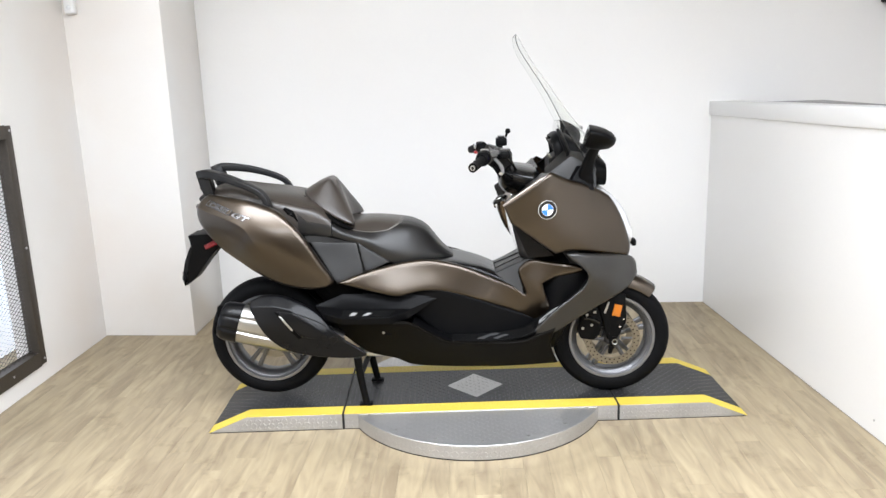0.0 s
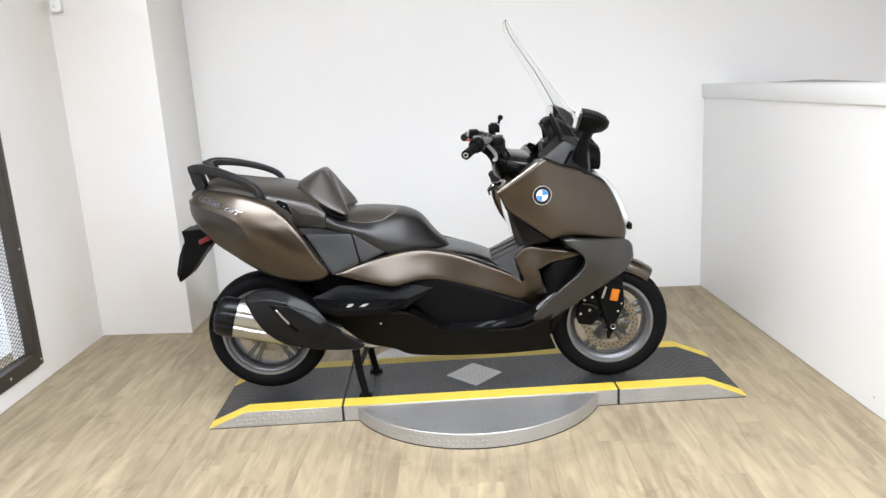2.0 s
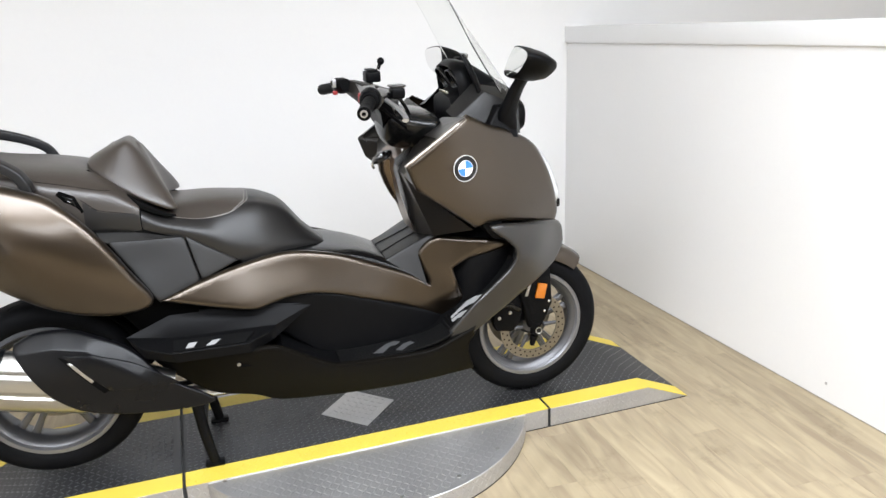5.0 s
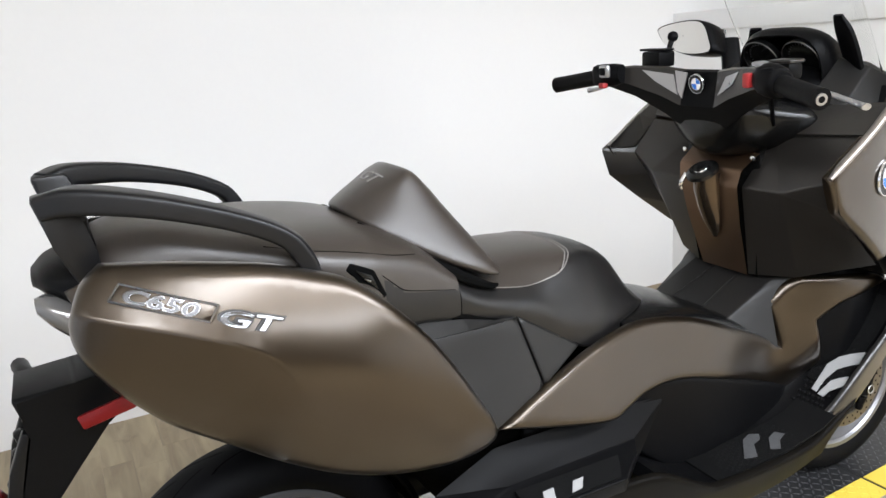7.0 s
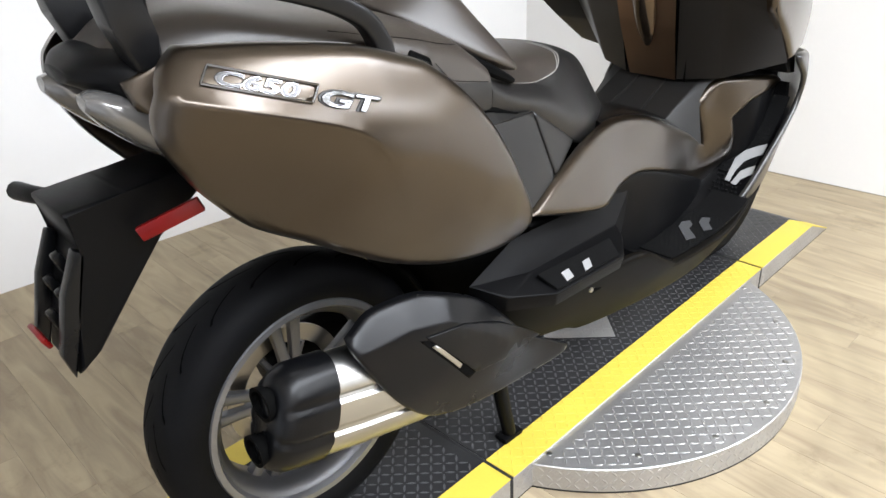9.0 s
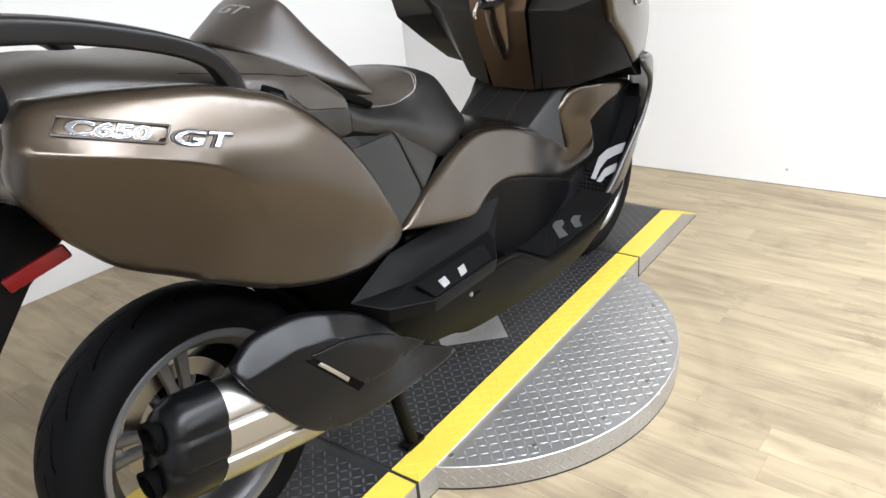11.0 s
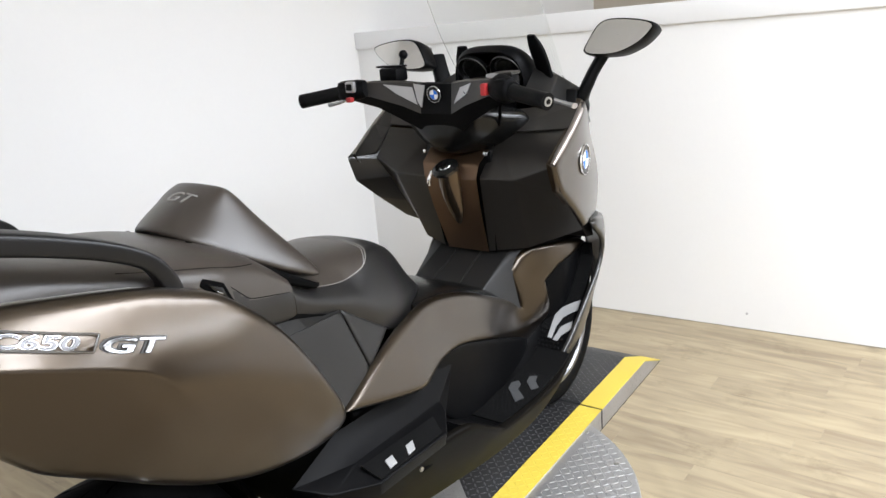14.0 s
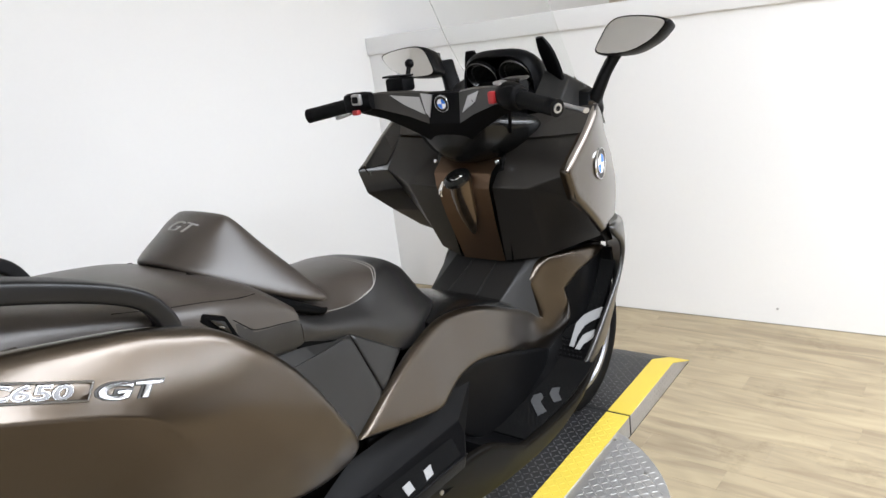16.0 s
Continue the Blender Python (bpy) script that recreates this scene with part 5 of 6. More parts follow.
# knee panel with glove boxes
for s in (-1, 1):
    K = [(.405, .105, 1.062), (.395, .265, 1.070), (.328, .088, .950), (.314, .19, .958), (.338, .278, .99), (.372, .080, .741), (.405, .17, .752), (.43, .215, .79), (.36, .252, .935)]
    if s < 0:
        K[0], K[2], K[5] = (.400, .099, 1.060), (.322, .085, .955), (.372, .069, .741)
        K[1], K[4], K[8], K[7] = (.400, .316, 1.078), (.300, .320, 1.004), (.326, .318, .935), (.500, .286, .790)
    knee = facets("knee_panel", [(x, s * y, z) for x, y, z in K], [(0, 3, 2), (0, 1, 4, 3), (2, 3, 6, 5), (3, 8, 7, 6), (3, 4, 8)], KNEE, scooter, "black faceted knee panel", 0.004)
    if s < 0:
        rbox("bolt", (.337, s * .098, 1.017), (.008, .012, .012), CHROME, knee, bevel=0.004)
        facets("glovebox_lid", [(.393, s * .100, 1.060), (.393, s * .318, 1.076), (.47, s * .108, 1.108), (.470, s * .318, 1.131)], [(0, 1, 3, 2)], KNEE, knee, "black glove box lid", 0, 0.004)
        continue
    A = [(.462, .305, 1.128), (.390, .320, 1.078), (.278, .334, .996), (.303, .335, .928), (.395, .332, .856), (.50, .322, .777)]
    B = [(.45, .26, 1.118), (.400, .268, 1.068), (.352, .281, .985), (.374, .256, .93), (.42, .238, .85), (.47, .222, .772)]
    AB = [(x, s * y, z) for x, y, z in A + B]
    wing = facets("wing_panel", AB, [(1, 2, 8, 7), (2, 3, 9, 8), (3, 4, 10, 9), (4, 5, 11, 10)], KNEE, scooter, "black recessed panel inside the fairing wing", 0.003)
    # Grey paint stands in for the sheen on this black facet.
    facets("wing_top", [(.455, s * .306, 1.122), (.280, s * .336, 1.000), (.345, s * .283, 1.005), (.41, s * .268, 1.080)], [(0, 1, 2, 3)], GREY_PAINT, wing, "top facet painted grey for its sheen", 0, 0.004)
    lathe("bolt", [(0, .0001), (0, .006), (-.003, .006), (-.004, .0001)], Matrix.Translation((.305, s * .318, .985)) @ Euler((0, 0, radians(90))).to_matrix().to_4x4(), CHROME, wing, seg=12)
    facets("glovebox_lid", [(.400, s * .108, 1.068), (.398, s * .264, 1.076), (.47, s * .108, 1.108), (.462, s * .300, 1.131)], [(0, 1, 3, 2)], KNEE, knee, "black glove box lid", 0, 0.004)
    rbox("bolt", (.337, s * .098, 1.017), (.008, .012, .012), CHROME, knee, bevel=0.004)
centre = facets("key_panel", [(.385, -.098, 1.040), (.385, .098, 1.040), (.313, -.090, .992), (.313, .090, .992), (.308, -.084, .955), (.308, .084, .955), (.328, -.078, .87), (.328, .078, .87), (.371, -.067, .739), (.371, .067, .739)], [(0, 1, 3, 2), (2, 3, 5, 4), (4, 5, 7, 6), (6, 7, 9, 8)], LIT_BRONZE, scooter, "satin bronze key panel with its light painted in", 0.005)
facets("knee_groove", [(.37, -.11, 1.05), (.37, .11, 1.05), (.335, -.105, .955), (.335, .105, .955), (.378, -.09, .738), (.378, .09, .738)], [(0, 1, 3, 2), (2, 3, 5, 4)], BLACK_GLOSS, scooter, "", 0.004)
skin("key_guard", [[(x - d * math.cos(a), w * math.sin(a), z) for a in (math.pi * (j / 12 - 0.5) for j in range(13))] for x, z, w, d in ((.312, .980, .034, .036), (.313, .94, .033, .034), (.319, .90, .029, .027), (.327, .86, .023, .016), (.334, .835, .014, .006), (.337, .822, .005, .001))], POLISHED, centre, "polished bronze lock guard", caps=True)
lock = lathe("ignition_lock", [(0.0, 0.037), (0.008, 0.036), (0.014, 0.026), (0.012, 0.016), (0.019, 0.014), (0.019, 0.0001)], Matrix.Translation((.294, 0, .980)) @ Euler((radians(62), 0, radians(90))).to_matrix().to_4x4(), BLACK_GLOSS, centre, "black ignition lock", seg=28)
lathe("lock_ring", [(0.0125, 0.0175), (0.0145, 0.0165), (0.0125, 0.0155)], Matrix.Translation((.294, 0, .980)) @ Euler((radians(62), 0, radians(90))).to_matrix().to_4x4(), CHROME, centre, seg=28)
tube("key_lever", [(.276, .032, .978), (.268, .040, .955), (.272, .042, .94)], [.005, .005, .004], CHROME, centre, n=8)

# nose, headlights, mudguard, fork
hull("nose", [(.60, .19, 1.09, .95, .72), (.70, .165, 1.055, .9, .72), (.78, .125, .99, .87, .715), (.83, .085, .91, .83, .715), (.862, .035, .83, .78, .72)], BRONZE, scooter, "bronze front nose")
for s in (-1, 1):
    hull("headlight", [(.70, .045, 1.045, .98, .88), (.76, .055, 1.015, .94, .84), (.815, .05, .95, .88, .81), (.850, .03, .87, .84, .80)], HEADLAMP, scooter, "clear headlight lens", yc=s * .105, power=2.0)
rbox("marker_light", (.872, -.06, .79), (.02, .05, .03), BLACK, scooter, "small black marker light", bevel=0.006)
lathe("front_mudguard", [(-.063, .246), (-.062, .275), (-.047, .293), (-.026, .301), (0, .304), (.026, .301), (.047, .293), (.062, .275), (.063, .246), (.058, .246), (.055, .273), (0, .299), (-.055, .273), (-.058, .246), (-.063, .246)], Matrix.Translation(FRONT + Vector((0, 0, 0.002))), BRONZE, scooter, "bronze front mudguard", seg=32, a0=50, a1=150)
for s in (-1, 1):
    leg = tube("fork_leg", [(.70, s * .088, .66), (.735, s * .088, .52), (.782, s * .088, .360)], [.020, .026, .024], BLACK, scooter, "black fork leg")
    lathe("axle_end", [(-.012, .0001), (-.012, .014), (.012, .014), (.012, .0001)], Matrix.Translation((.790, s * .105, .345)), BLACK_GLOSS, leg, seg=24)
    lathe("axle_ring", [(s * .012, .013), (s * .0135, .012), (s * .012, .009)], Matrix.Translation((.790, s * .105, .345)), STEEL, leg, seg=24)
    rbox("silver_strip", (.752, s * .1145, .505), (.010, .004, .055), SILVER, leg, "silver strip on the fork guard", bevel=0.0015, rot=(0, 18, 0))
    for bx, bz in ((.828, .45), (.812, .415)):
        lathe("bolt", [(0, .0045), (s * .003, .0045), (s * .004, .0001)], Matrix.Translation((bx, s * .112, bz)), CHROME, leg, seg=10)
    prism("fork_guard", [(.735, .575), (.835, .565), (.842, .44), (.815, .385), (.79, .340), (.762, .385)], s * .098, s * .112, BLACK, leg, "", 0.004)
    rbox("reflector", (.798, s * .116, .492), (.036, .008, .054), AMBER, leg, "amber side reflector", bevel=0.003, rot=(0, 12, 0))
    tube("axle_clamp", [(.786, s * .096, .368), (.783, s * .098, .335), (.772, s * .098, .285)], [.020, .017, .008], BLACK, leg, n=12)
    cal = prism("brake_caliper", [(.628, .395), (.640, .355), (.700, .345), (.728, .372), (.742, .432), (.728, .492), (.690, .512), (.652, .486)], s * .055, s * .098, BLACK, scooter, "black brake caliper", 0.010)
    for bx, bz in ((.668, .468), (.702, .480), (.690, .420), (.650, .405)):
        lathe("bolt", [(0, .007), (s * .004, .006), (s * .005, .0001)], Matrix.Translation((bx, s * .097, bz)), STEEL, cal, seg=10)
    tube("caliper_bridge", [(.655, s * .102, .455), (.690, s * .104, .450), (.724, s * .100, .430)], .010, BLACK_GLOSS, cal, n=8)
    tube("brake_hose", [(.70, s * .09, .45), (.68, s * .10, .52), (.71, s * .09, .60)], .004, BLACK, cal, n=8)

# silencer on the right
def can_ring(x, z, hw, hh, y, groove=1.0):
    r = []
    for j in range(96):
        a = 2 * math.pi * j / 96
        s = math.sin(a)
        w = hw * (1 - groove * (0.17 * max(0, 1 - abs(s + 0.22) * 9) + 0.13 * max(0, 1 - abs(s - 0.42) * 10)))
        r.append((x + 0.32 * hh * s, y + w * math.cos(a), z + hh * s))
    return r


silencer = skin("silencer", [can_ring(x, z, w, h, -.205) for x, z, w, h in ((-.858, .498, .056, .083), (-.79, .482, .058, .085), (-.65, .450, .058, .085), (-.52, .42, .05, .07), (-.42, .395, .035, .05))], STEEL, scooter, "brushed steel silencer body", angle=20)
skin("end_cap", [can_ring(x, z, w, h, -.205, 0.8) for x, z, w, h in ((-.948, .519, .034, .056), (-.942, .518, .046, .072), (-.922, .513, .057, .084), (-.885, .504, .0595, .0865), (-.857, .498, .0595, .0875))], SATIN, silencer, "black silencer end cap")
for z, r in ((.553, .026), (.480, .024)):
    lathe("outlet", [(0, r), (-.012, r * 1.1), (-.012, r * 0.85), (.01, r * 0.8), (.01, .0001)], Matrix.Translation((-.955 + (z - .5) * .32, -.205, z)) @ Euler((0, 0, radians(-90))).to_matrix().to_4x4(), CORE, silencer, seg=24)
COVER_H = [(-.805, .60, .245), (-.739, .629, .245), (-.637, .621, .252), (-.519, .56, .268), (-.423, .451, .270), (-.31, .365, .272), (-.407, .346, .258), (-.552, .36, .258), (-.654, .39, .262), (-.74, .48, .272), (-.65, .50, .280), (-.5, .46, .280), (-.60, .585, .268), (-.70, .585, .262), (-.78, .56, .258)]
COVER = [(-.803, .604, 1), (-.739, .627), (-.637, .617), (-.519, .556), (-.423, .451), (-.323, .384), (-.307, .36), (-.407, .346), (-.552, .36), (-.654, .39), (-.722, .446), (-.768, .512), (-.80, .577)]
cover_smooth = thin_plate(COVER_H)
COVER_RIDGE = np.array([(-.795, .582), (-.70, .588), (-.62, .572), (-.54, .515), (-.46, .445), (-.38, .392)])


def ch(Q):
    """The cover's plate with a folded upper edge."""
    Q = np.atleast_2d(np.array(Q, float))
    d = np.full(len(Q), 9.0)
    for a, b in zip(COVER_RIDGE[:-1], COVER_RIDGE[1:]):
        ab = b - a
        t = np.clip(((Q - a) @ ab) / (ab @ ab), 0, 1)
        d = np.minimum(d, np.hypot(*(Q - a - t[:, None] * ab).T))
    over = Q[:, 1] > np.interp(Q[:, 0], COVER_RIDGE[:, 0], COVER_RIDGE[:, 1])
    return cover_smooth(Q) + np.where(over, -0.55 * d, 0.0) * np.clip((-.40 - Q[:, 0]) / .10, 0, 1)


cover = sheet("silencer_cover", COVER, ch, SATIN, scooter, "y-", 0.008, 0.006, 0.011, "satin black silencer heat cover", crease=COVER_RIDGE)
sheet("slot", [(-.692, .566, 1), (-.665, .556, 1), (-.575, .452, 1), (-.592, .444, 1)], ch, CORE, cover, "y-", 0.003, 0.001, 0.012, lift=0.0012)
sheet("slot_edge", [(-.672, .548, 1), (-.662, .548, 1), (-.612, .488, 1), (-.618, .482, 1)], ch, STEEL, cover, "y-", 0.003, 0.001, 0.01, lift=0.0026)
sheet("cover_flap", [(-.680, .568, 1), (-.600, .560, 1), (-.50, .513), (-.392, .438, 1), (-.47, .440), (-.576, .452, 1)], ch, SATIN, cover, "y-", 0.004, 0.002, 0.012, lift=0.004)

# rails, tail, plate holder
for s in (-1, 1):
    rail = tube("grab_rail", [(-1.005, s * .105, 1.142), (-.965, s * .128, 1.148), (-.88, s * .168, 1.134), (-.785, s * .202, 1.104), (-.722, s * .217, 1.072), (-.698, s * .222, 1.042), (-.690, s * .223, 1.015)], [.023, .024, .021, .0185, .0175, .018, .019], RAIL, scooter, "black pillion grab rail", n=24, flat=0.78, square=5.0)
    prism("rail_bracket", [(-1.024, 1.157), (-.972, 1.157), (-.957, 1.120), (-.960, 1.070), (-.948, 1.035), (-.985, 1.030), (-1.006, 1.085)], s * .078, s * .122, RAIL, rail, "", 0.007)
hull("tail_cover", [(-1.045, .04, 1.035, 1.025, 1.015), (-1.02, .085, 1.052, 1.025, 1.0), (-.97, .12, 1.06, 1.01, .96), (-.90, .14, 1.06, 1.0, .93), (-.8, .15, 1.04, .98, .92)], BLACK, scooter, "black tail cover")
for s in (-1, 1):
    hull("tail_light", [(-1.045, .016, 1.010, 1.0, .988), (-1.025, .036, 1.012, .99, .962), (-.985, .046, .998, .96, .925), (-.94, .04, .97, .93, .895)], SMOKED, scooter, "clear tail light lens", yc=s * .072, power=2.2)
holder = prism("plate_holder", [(-1.105, .868), (-1.02, .872), (-.90, .885), (-.90, .855), (-.99, .80), (-1.030, .745), (-1.100, .659), (-1.136, .634), (-1.116, .726), (-1.087, .804)], -.070, .050, BLACK, scooter, "black number plate holder without a plate", 0.006)
tube("indicator_stalk", [(-1.07, .03, .852), (-1.09, .08, .85), (-1.10, .135, .845)], [.012, .013, .014], BLACK, holder, n=10)
for y0, y1 in ((-.070, -.048), (.034, .050)):
    prism("holder_flange", [(-1.100, .815), (-1.085, .806), (-1.114, .725), (-1.140, .632), (-1.150, .672), (-1.128, .755)], y0, y1, SATIN, holder, "", 0.004)
for z, y, h in ((.785, -.018, .030), (.745, .012, .024), (.742, -.030, .022), (.700, -.008, .034)):
    rbox("holder_rib", (-1.118 + (z - .745) * .28, y, z), (.014, .018, h), SATIN, holder, bevel=0.004, rot=(0, -17, 0))
rbox("side_reflector", (-.984, -.114, .835), (.094, .010, .022), RED, holder, "red side reflector", bevel=0.003, rot=(0, -22, -32))
rbox("rear_reflector", (-1.155, .0, .68), (.008, .06, .02), RED, holder, "red rear reflector", bevel=0.003, rot=(0, -25, 0))
for s in (-1, 1):
    sheet("tail_panel", [(-1.005, 1.02, 1), (-.94, 1.05, 1), (-.86, 1.048, 1), (-.86, .99, 1), (-.92, .95), (-.995, .985, 1)], [(-1.0, .99, .115), (-.78, 1.02, .185), (-.88, 1.05, .15), (-.88, .97, .16)], BRONZE, scooter, side_axis(s), 0.006, 0.006, 0.014, "bronze tail side panel")

# handlebar
BAR = [(-.245, .215, 1.212, 1.165, .255), (-.18, .235, 1.216, 1.145, .29), (-.10, .257, 1.213, 1.105, .32), (-.048, .270, 1.206, 1.072, .345), (.048, .270, 1.206, 1.072, .345), (.10, .257, 1.213, 1.105, .32), (.18, .235, 1.216, 1.145, .29), (.245, .215, 1.212, 1.165, .255)]
bar = skin("handlebar_cover", [[(xf + .022, y, zb), (xf, y, zb + .42 * (zt - zb)), (xf + .010, y, zt - .004), (xf + .018, y, zt), (xb, y, zt - .014), (xb, y, zb + .02)] for y, xf, zt, zb, xb in BAR], KNEE, scooter, "black angular handlebar cover", caps=True, angle=12)

bar.data.materials.append(BLACK)
for p in bar.data.polygons:
    _, y, z = p.center
    p.material_index = int(abs(y) < .05 or z < float(np.interp(abs(y), [.05, .10, .18, .245], [1.125, 1.145, 1.172, 1.183])))


def bar_face(y, v):
    """A point of the cover's rider-facing upper face: v from its fold (0) to its top (1)."""
    xf, zt, zb = (float(np.interp(y, [r[0] for r in BAR], [r[k] for r in BAR])) for k in (1, 2, 3))
    lo = zb + .42 * (zt - zb)
    return Vector((xf + .010 * v - .0025, y, lo + (zt - .004 - lo) * v))


COWL = [(.280, .100, 1.150, 1.110, .034, 1.055), (.305, .128, 1.155, 1.100, .048, 1.018), (.345, .160, 1.150, 1.082, .070, 1.004), (.400, .190, 1.140, 1.075, .105, 1.012), (.470, .190, 1.130, 1.075, .105, 1.030)]
smooth_cage("steering_cowl", [[(x, -w, zt), (x, -w, zm), (x, -b, zb), (x, b, zb), (x, w, zm), (x, w, zt)] for x, w, zt, zm, b, zb in COWL], BLACK_GLOSS, scooter, "gloss black steering cowl", 3)
emblem(Matrix.Translation((.274, 0, 1.178)) @ Euler((0, 0, radians(90))).to_matrix().to_4x4() @ Euler((radians(-10), 0, 0)).to_matrix().to_4x4(), 0.021, bar)
for s, ge in ((-1, (.174, -.366, 1.174)), (1, (.176, .366, 1.174))):
    g0 = Vector((.210, s * .262, 1.190))
    ge = Vector(ge)
    grip = tube("grip", [g0, g0.lerp(ge, 0.5), ge], .0185, RUBBER, bar, "black rubber grip", n=20, steps=4)
    d = (ge - g0).normalized()
    tube("bar_end", [ge - d * .008, ge + d * .012], .019, BLACK, grip, n=20, steps=1)
    tube("bar_end_cap", [ge + d * .010, ge + d * .0145], .0105, SILVER, grip, n=16, steps=1)
    tube("cap_screw", [ge + d * .014, ge + d * .0152], .006, BLACK, grip, n=12, steps=1)
    rbox("switch_housing", (.215, s * .243, 1.196), (.05, .04, .05), BLACK, bar, "black switch housing", bevel=0.012)
    lever = tube("brake_lever", [(.265, s * .235, 1.188), (.285, s * .30, 1.168), (.288, s * .36, 1.152), (.280, s * .385, 1.148)], [.009, .008, .007, .009], SILVER, bar, "silver brake lever", n=10, flat=0.7)
    for quad in (((.060, .30), (.082, .80), (.122, .92), (.108, .48)),) if s < 0 else (((.042, .22), (.033, .96), (.066, 1.0), (.054, .38)), ((.056, .28), (.071, .86), (.150, .90), (.112, .48))):
        facets("silver_inlay", [bar_face(s * y, v) for y, v in quad], [(0, 1, 2, 3)], SILVER, bar, "silver handlebar inlay", 0, 0.003)
rbox("reservoir", (.306, -.195, 1.204), (.042, .050, .036), BLACK, bar, "black brake fluid reservoir", bevel=0.010)
rbox("reservoir_lid", (.306, -.195, 1.223), (.044, .052, .007), KNEE, bar, bevel=0.003)
tube("throttle_housing", [(.226, -.212, 1.200), (.220, -.230, 1.197), (.211, -.258, 1.191), (.208, -.270, 1.190)], [.026, .031, .029, .022], BLACK, bar, "black throttle housing", n=18)
tube("switch_pod", [(.226, .190, 1.199), (.216, .218, 1.196), (.208, .250, 1.191)], [.022, .027, .021], BLACK, bar, "black switch pod", n=16)
rbox("switch", (.200, -.199, 1.196), (.018, .017, .028), SWITCH_RED, bar, "red stop switch", bevel=0.004)
rbox("switch_ring", (.222, -.210, 1.224), (.034, .022, .008), SILVER, bar, "silver band on the throttle housing", bevel=0.003, rot=(12, 0, 0))
rbox("switch", (.188, .207, 1.207), (.012, .030, .028), SILVER, bar, "silver rocker switch frame", bevel=0.004)
rbox("rocker", (.184, .207, 1.207), (.012, .019, .017), BLACK, bar, bevel=0.003)
rbox("switch", (.192, .218, 1.174), (.016, .018, .013), SWITCH_RED, bar, "small red switch", bevel=0.003)
for s in (-1, 1):
    tube("reservoir_arm", [(.310, s * .175, 1.205), (.285, s * .19, 1.195), (.250, s * .215, 1.192)], .011, BLACK, bar, n=10)
    tube("brake_hose", [(.300, s * .165, 1.205), (.335, s * .150, 1.165), (.360, s * .125, 1.120), (.375, s * .11, 1.085)], .0055, BLACK_GLOSS, bar, n=8)
    tube("cable", [(.245, s * .215, 1.175), (.290, s * .18, 1.135), (.345, s * .14, 1.09)], .0045, BLACK, bar, n=8)
rbox("reservoir", (.308, .160, 1.226), (.05, .06, .036), BLACK, bar, "black brake fluid reservoir", bevel=0.006)
mount = rbox("mount_plate", (.308, .165, 1.247), (.03, .085, .005), BLACK, bar, "black ball mount plate", bevel=0.002)
tube("mount_stem", [(.328, .146, 1.248), (.337, .145, 1.272)], .006, BLACK, mount, n=10, steps=1)
lathe("mount_ball", [(-.0125, .0001), (-.0108, .0062), (-.0062, .0108), (0, .0125), (.0062, .0108), (.0108, .0062), (.0125, .0001)], Matrix.Translation((.338, .145, 1.274)), BLACK, mount, seg=20)

# dashboard
dash = hull("dashboard", [(.50, .10, 1.17, 1.13, 1.06), (.56, .125, 1.20, 1.14, 1.06), (.64, .14, 1.22, 1.13, 1.05), (.74, .12, 1.15, 1.1, 1.04)], BLACK, scooter, "black dashboard")
rings = []
for x, w, h in catmull([(.505, .112, .112), (.53, .122, .127), (.57, .118, .120), (.63, .100, .085), (.70, .075, .04)], 4):
    rings.append([(x + 0.02 * (1 - math.sin(a)), w * math.copysign(abs(math.cos(a)) ** 0.6, math.cos(a)), 1.150 + h * abs(math.sin(a)) ** 0.6) for a in (math.pi * j / 20 for j in range(21))])
inner = [[(x + 0.003, y * 0.965, 1.150 + (z - 1.150) * 0.965) for x, y, z in r] for r in rings]
skin("hood", inner[::-1] + rings, BLACK, dash, "black instrument hood", caps=False, closed=False)
facing = Euler((0, 0, radians(90))).to_matrix().to_4x4() @ Euler((radians(-32), 0, 0)).to_matrix().to_4x4()
for s in (-1, 1):
    g = lathe("gauge", [(0, .046), (.014, .047), (.016, .044), (.006, .040), (.005, .0001)], Matrix.Translation((.538, s * .054, 1.216)) @ facing, BLACK_GLOSS, dash, "round instrument dial", seg=32)
    lathe("dial_ring", [(.0145, .0475), (.017, .046), (.0145, .0455)], Matrix.Translation((.538, s * .054, 1.216)) @ facing, PLATE_GREY, g, seg=32)
    for k in range(20):
        a = radians(-40 + 13 * k)
        rbox("tick", (0, 0, 0), (.0010, .0010, .005), ALLOY, g, bevel=0).data.transform(Matrix.Translation((.538, s * .054, 1.216)) @ facing @ Matrix.Rotation(a, 4, "Y") @ Matrix.Translation((0, .007, .034)))
rbox("display", (.512, 0, 1.170), (.008, .075, .03), LCD, dash, "small grey display", bevel=0.003, rot=(0, -32, 0))
for s in (-1, 1):
    facets("dash_shoulder", [(.475, s * .12, 1.13), (.475, s * .20, 1.115), (.56, s * .125, 1.21), (.58, s * .185, 1.19), (.66, s * .13, 1.19), (.68, s * .205, 1.14), (.50, s * .21, 1.08), (.68, s * .22, 1.06)], [(0, 1, 3, 2), (2, 3, 5, 4), (1, 6, 7, 5, 3)], GREY_PLASTIC, dash, "dark grey dash shoulder", 0.005)
    bx = 0.0 if s < 0 else 0.07
    tube("screen_guide", [(.585 + bx, s * .155, 1.14), (.570 + bx, s * .150, 1.20 - bx / 3), (.547 + bx, s * .142, 1.26 - bx / 2.5), (.528 + bx, s * .136, 1.298 - bx / 3)], [.020, .026, .026, .014], BLACK, scooter, "black windscreen guide", n=12, flat=0.32, square=3.5)

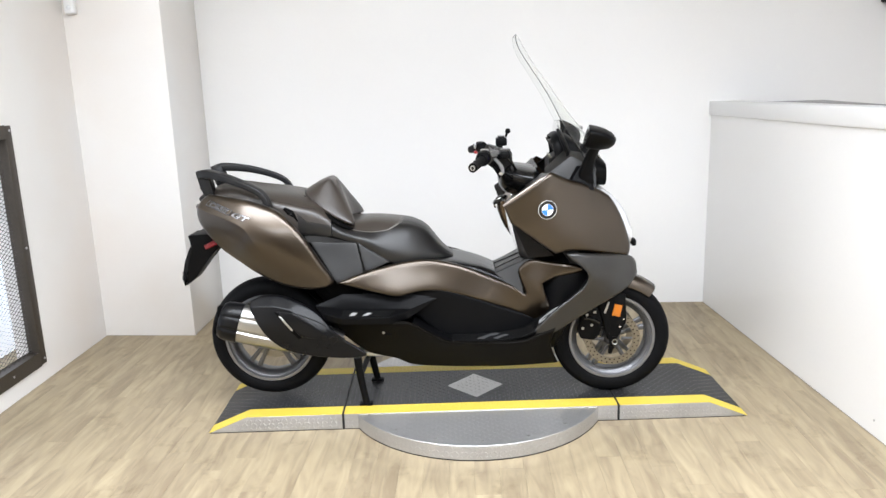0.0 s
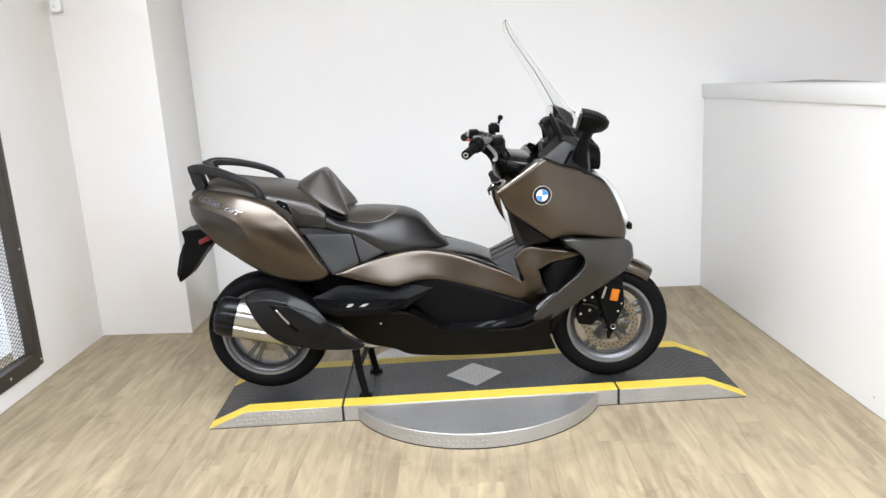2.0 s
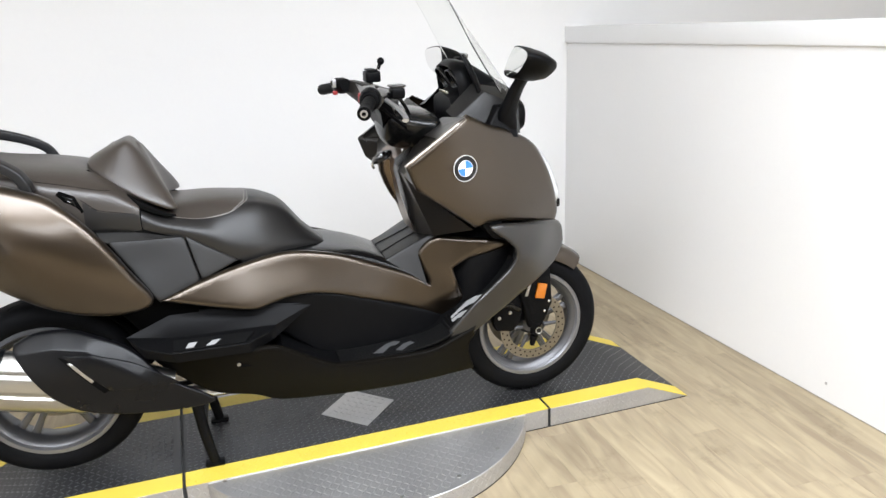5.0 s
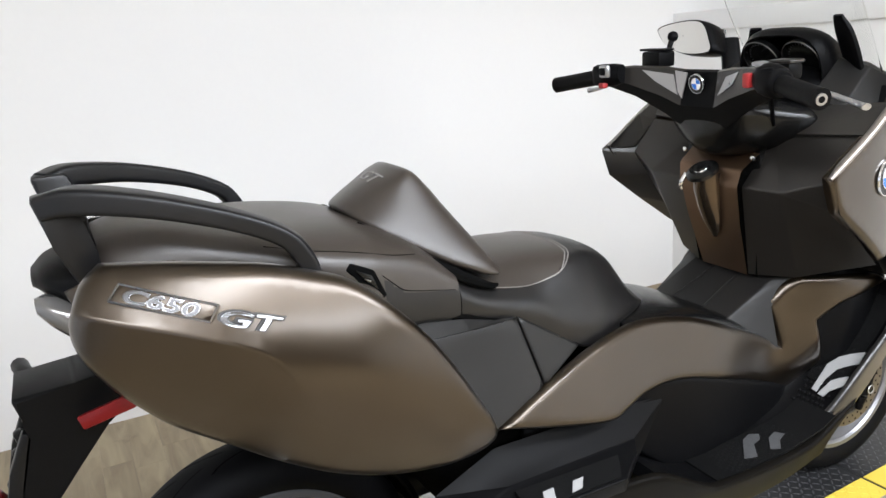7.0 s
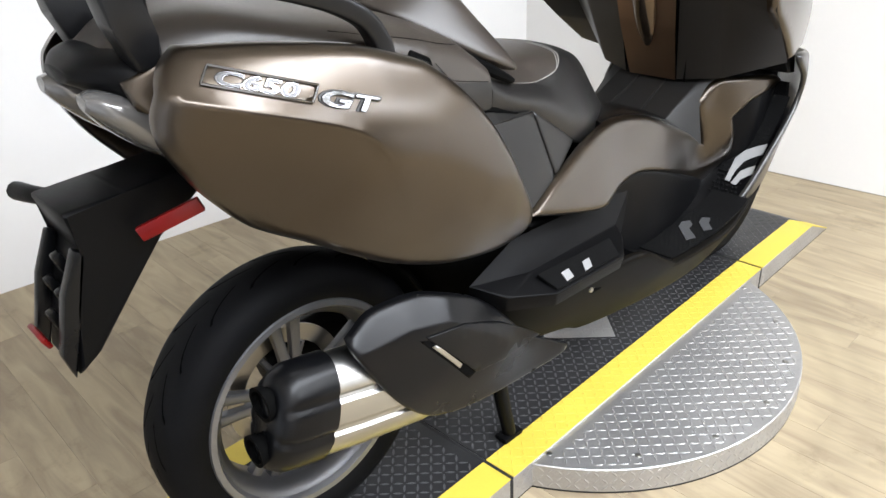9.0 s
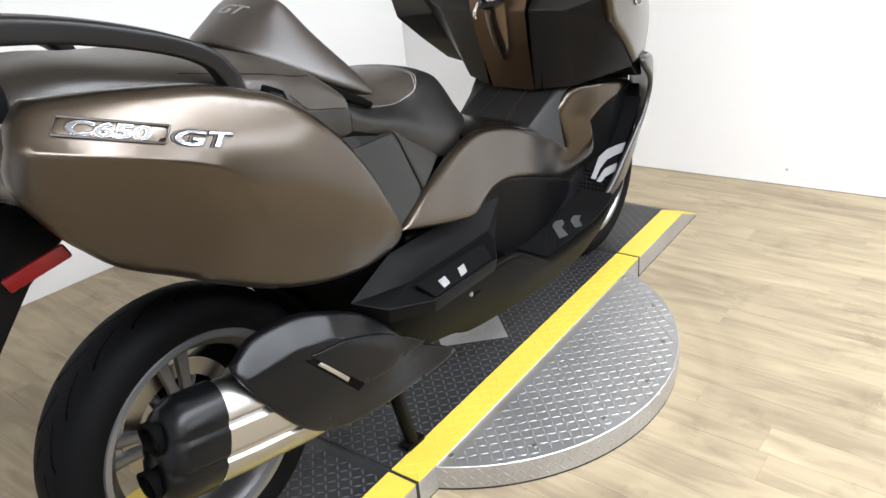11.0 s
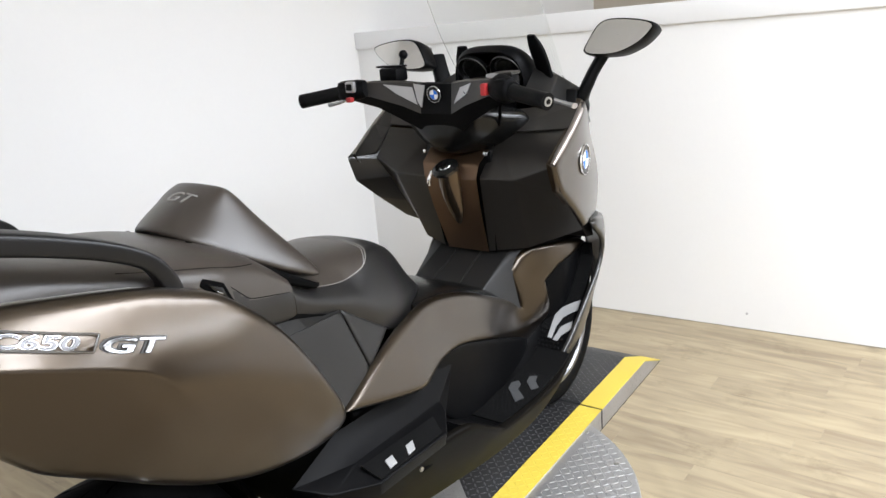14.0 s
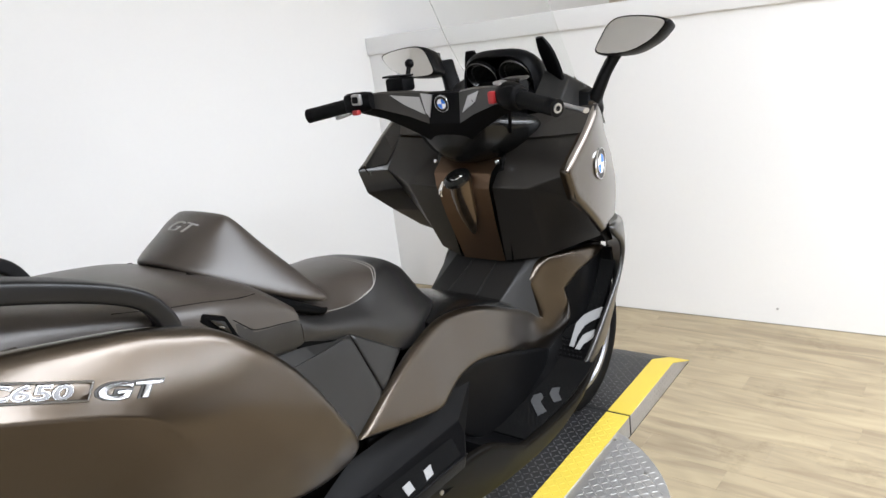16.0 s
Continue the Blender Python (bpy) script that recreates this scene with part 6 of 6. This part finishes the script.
# mirrors
for s in (-1, 1):
    loop = [(.243, 1.240), (.254, 1.278), (.280, 1.313), (.318, 1.324), (.390, 1.319), (.437, 1.306), (.426, 1.283), (.391, 1.257), (.329, 1.236)]
    c = catmull(loop, 4, True) + ((0.0, 0.0) if s < 0 else (0.022, -0.020))
    mx = 0.0 if s < 0 else -0.035
    cy, cz = c.mean(0)
    rings = []
    for dx, k in ((-.004, .97), (.0, 1.0), (.025, 1.02), (.06, .94), (.09, .70), (.105, .35)):
        rings.append([(.624 + mx + k * (-0.10 * (y - cy) + (z - cz) * .25) + dx, s * (cy + (y - cy) * k), cz - dx * .25 + (z - cz) * k) for y, z in c])
    housing = skin("mirror", rings, BLACK, scooter, "black mirror on a stalk")
    g = [[(.618 + mx + k * (-0.10 * (y - cy) + (z - cz) * .25), s * (cy + (y - cy) * k), cz + (z - cz) * k) for y, z in c] for k in (.93, .5, .01)]
    skin("mirror_glass", g, MIRROR, housing, "mirror glass", caps=False)
    tube("stalk", [(.64, s * .208, 1.08), (.635, s * .225, 1.12), (.650, s * .255, 1.19), (.672, s * .285, 1.245)], [.034, .031, .025, .024], BLACK, housing, n=12, flat=0.6, square=3)
    facets("stalk_foot", [(.56, s * .19, 1.09), (.67, s * .19, 1.075), (.60, s * .195, 1.15), (.65, s * .195, 1.15), (.56, s * .24, 1.07), (.67, s * .235, 1.05), (.61, s * .225, 1.145), (.65, s * .222, 1.145)], [(0, 2, 3, 1), (4, 5, 7, 6), (0, 4, 6, 2), (1, 3, 7, 5), (2, 6, 7, 3)], BLACK, housing, "", 0.005)
    rbox("mirror_indicator", (.700, s * .36, 1.265), (.012, .07, .018), SMOKED, housing, "clear mirror indicator", bevel=0.005)

# windscreen
SCREEN_H = [(0, 1.68, .374), (0, 1.5, .488), (0, 1.285, .647), (0, 1.12, .76), (-.13, 1.62, .375), (.13, 1.62, .375), (-.175, 1.463, .470), (.175, 1.463, .470), (-.175, 1.322, .546), (.175, 1.322, .546), (-.175, 1.163, .642), (.175, 1.163, .642)]
wind = sheet("windscreen", [(-.165, 1.13, 1), (-.176, 1.24), (-.177, 1.38), (-.170, 1.52), (-.132, 1.635), (-.06, 1.685), (.06, 1.685), (.132, 1.635), (.170, 1.52), (.177, 1.38), (.176, 1.24), (.165, 1.13, 1)], SCREEN_H, GLASS, scooter, "x", 0.003, 0.003, 0.022, "tall clear windscreen")
wind.visible_shadow = False

# centre stand
stand = tube("centre_stand", [(-.365, -.13, .30), (-.355, -.135, .20), (-.335, -.14, .088)], [.019, .017, .016], BLACK, scooter, "black centre stand", n=12)
tube("stand_leg", [(-.345, .13, .30), (-.335, .135, .20), (-.315, .14, .088)], [.019, .017, .016], BLACK, stand, n=12)
tube("cross_bar", [(-.355, -.13, .22), (-.345, .13, .22)], .013, BLACK, stand, n=10, steps=2)
coil = [(-.36 + .008 * math.cos(k * .9), -.10 + .008 * math.sin(k * .9), .30 - .0016 * k) for k in range(70)]
tube("spring", coil, .002, STEEL, stand, n=6, steps=1)
tube("foot_lever", [(-.36, .13, .25), (-.42, .15, .235), (-.50, .16, .238)], [.009, .009, .008], BLACK, stand, n=10)
for s in (-1, 1):
    rbox("stand_foot", (-.325 + .01 * s, s * .14, .0825), (.06, .035, .014), BLACK, stand, bevel=0.005)
tube("exhaust_pipe", [(-.40, -.12, .335), (-.28, -.10, .31), (-.16, -.08, .315)], .018, STEEL, scooter, "steel exhaust pipe", n=14)

# ---------- floor planks ----------
rnd = random.Random(4)
PW, PL = 0.0995, 0.92
me = bpy.data.meshes.new("plank")
bm = bmesh.new()
bmesh.ops.create_cube(bm, size=1)
for v in bm.verts:
    v.co = Vector((v.co.x * (PW - 0.0003), v.co.y * (PL - 0.0003), v.co.z * 0.004 - 0.002))
bmesh.ops.bevel(bm, geom=[e for e in bm.edges if all(v.co.z > -0.001 for v in e.verts)], offset=0.0004, segments=1, profile=0.5, affect="EDGES")
bm.to_mesh(me)
bm.free()
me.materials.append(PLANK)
for i in range(43):
    x = -2.24 + PW * (i + 0.5)
    shift = rnd.random() * PL
    for j in range(7):
        y = -3.9 + shift + PL * j
        if y - PL / 2 > 1.6:
            continue
        ob = new("plank", me)
        ob.location = (x, y, 0)
        ob.parent = floor
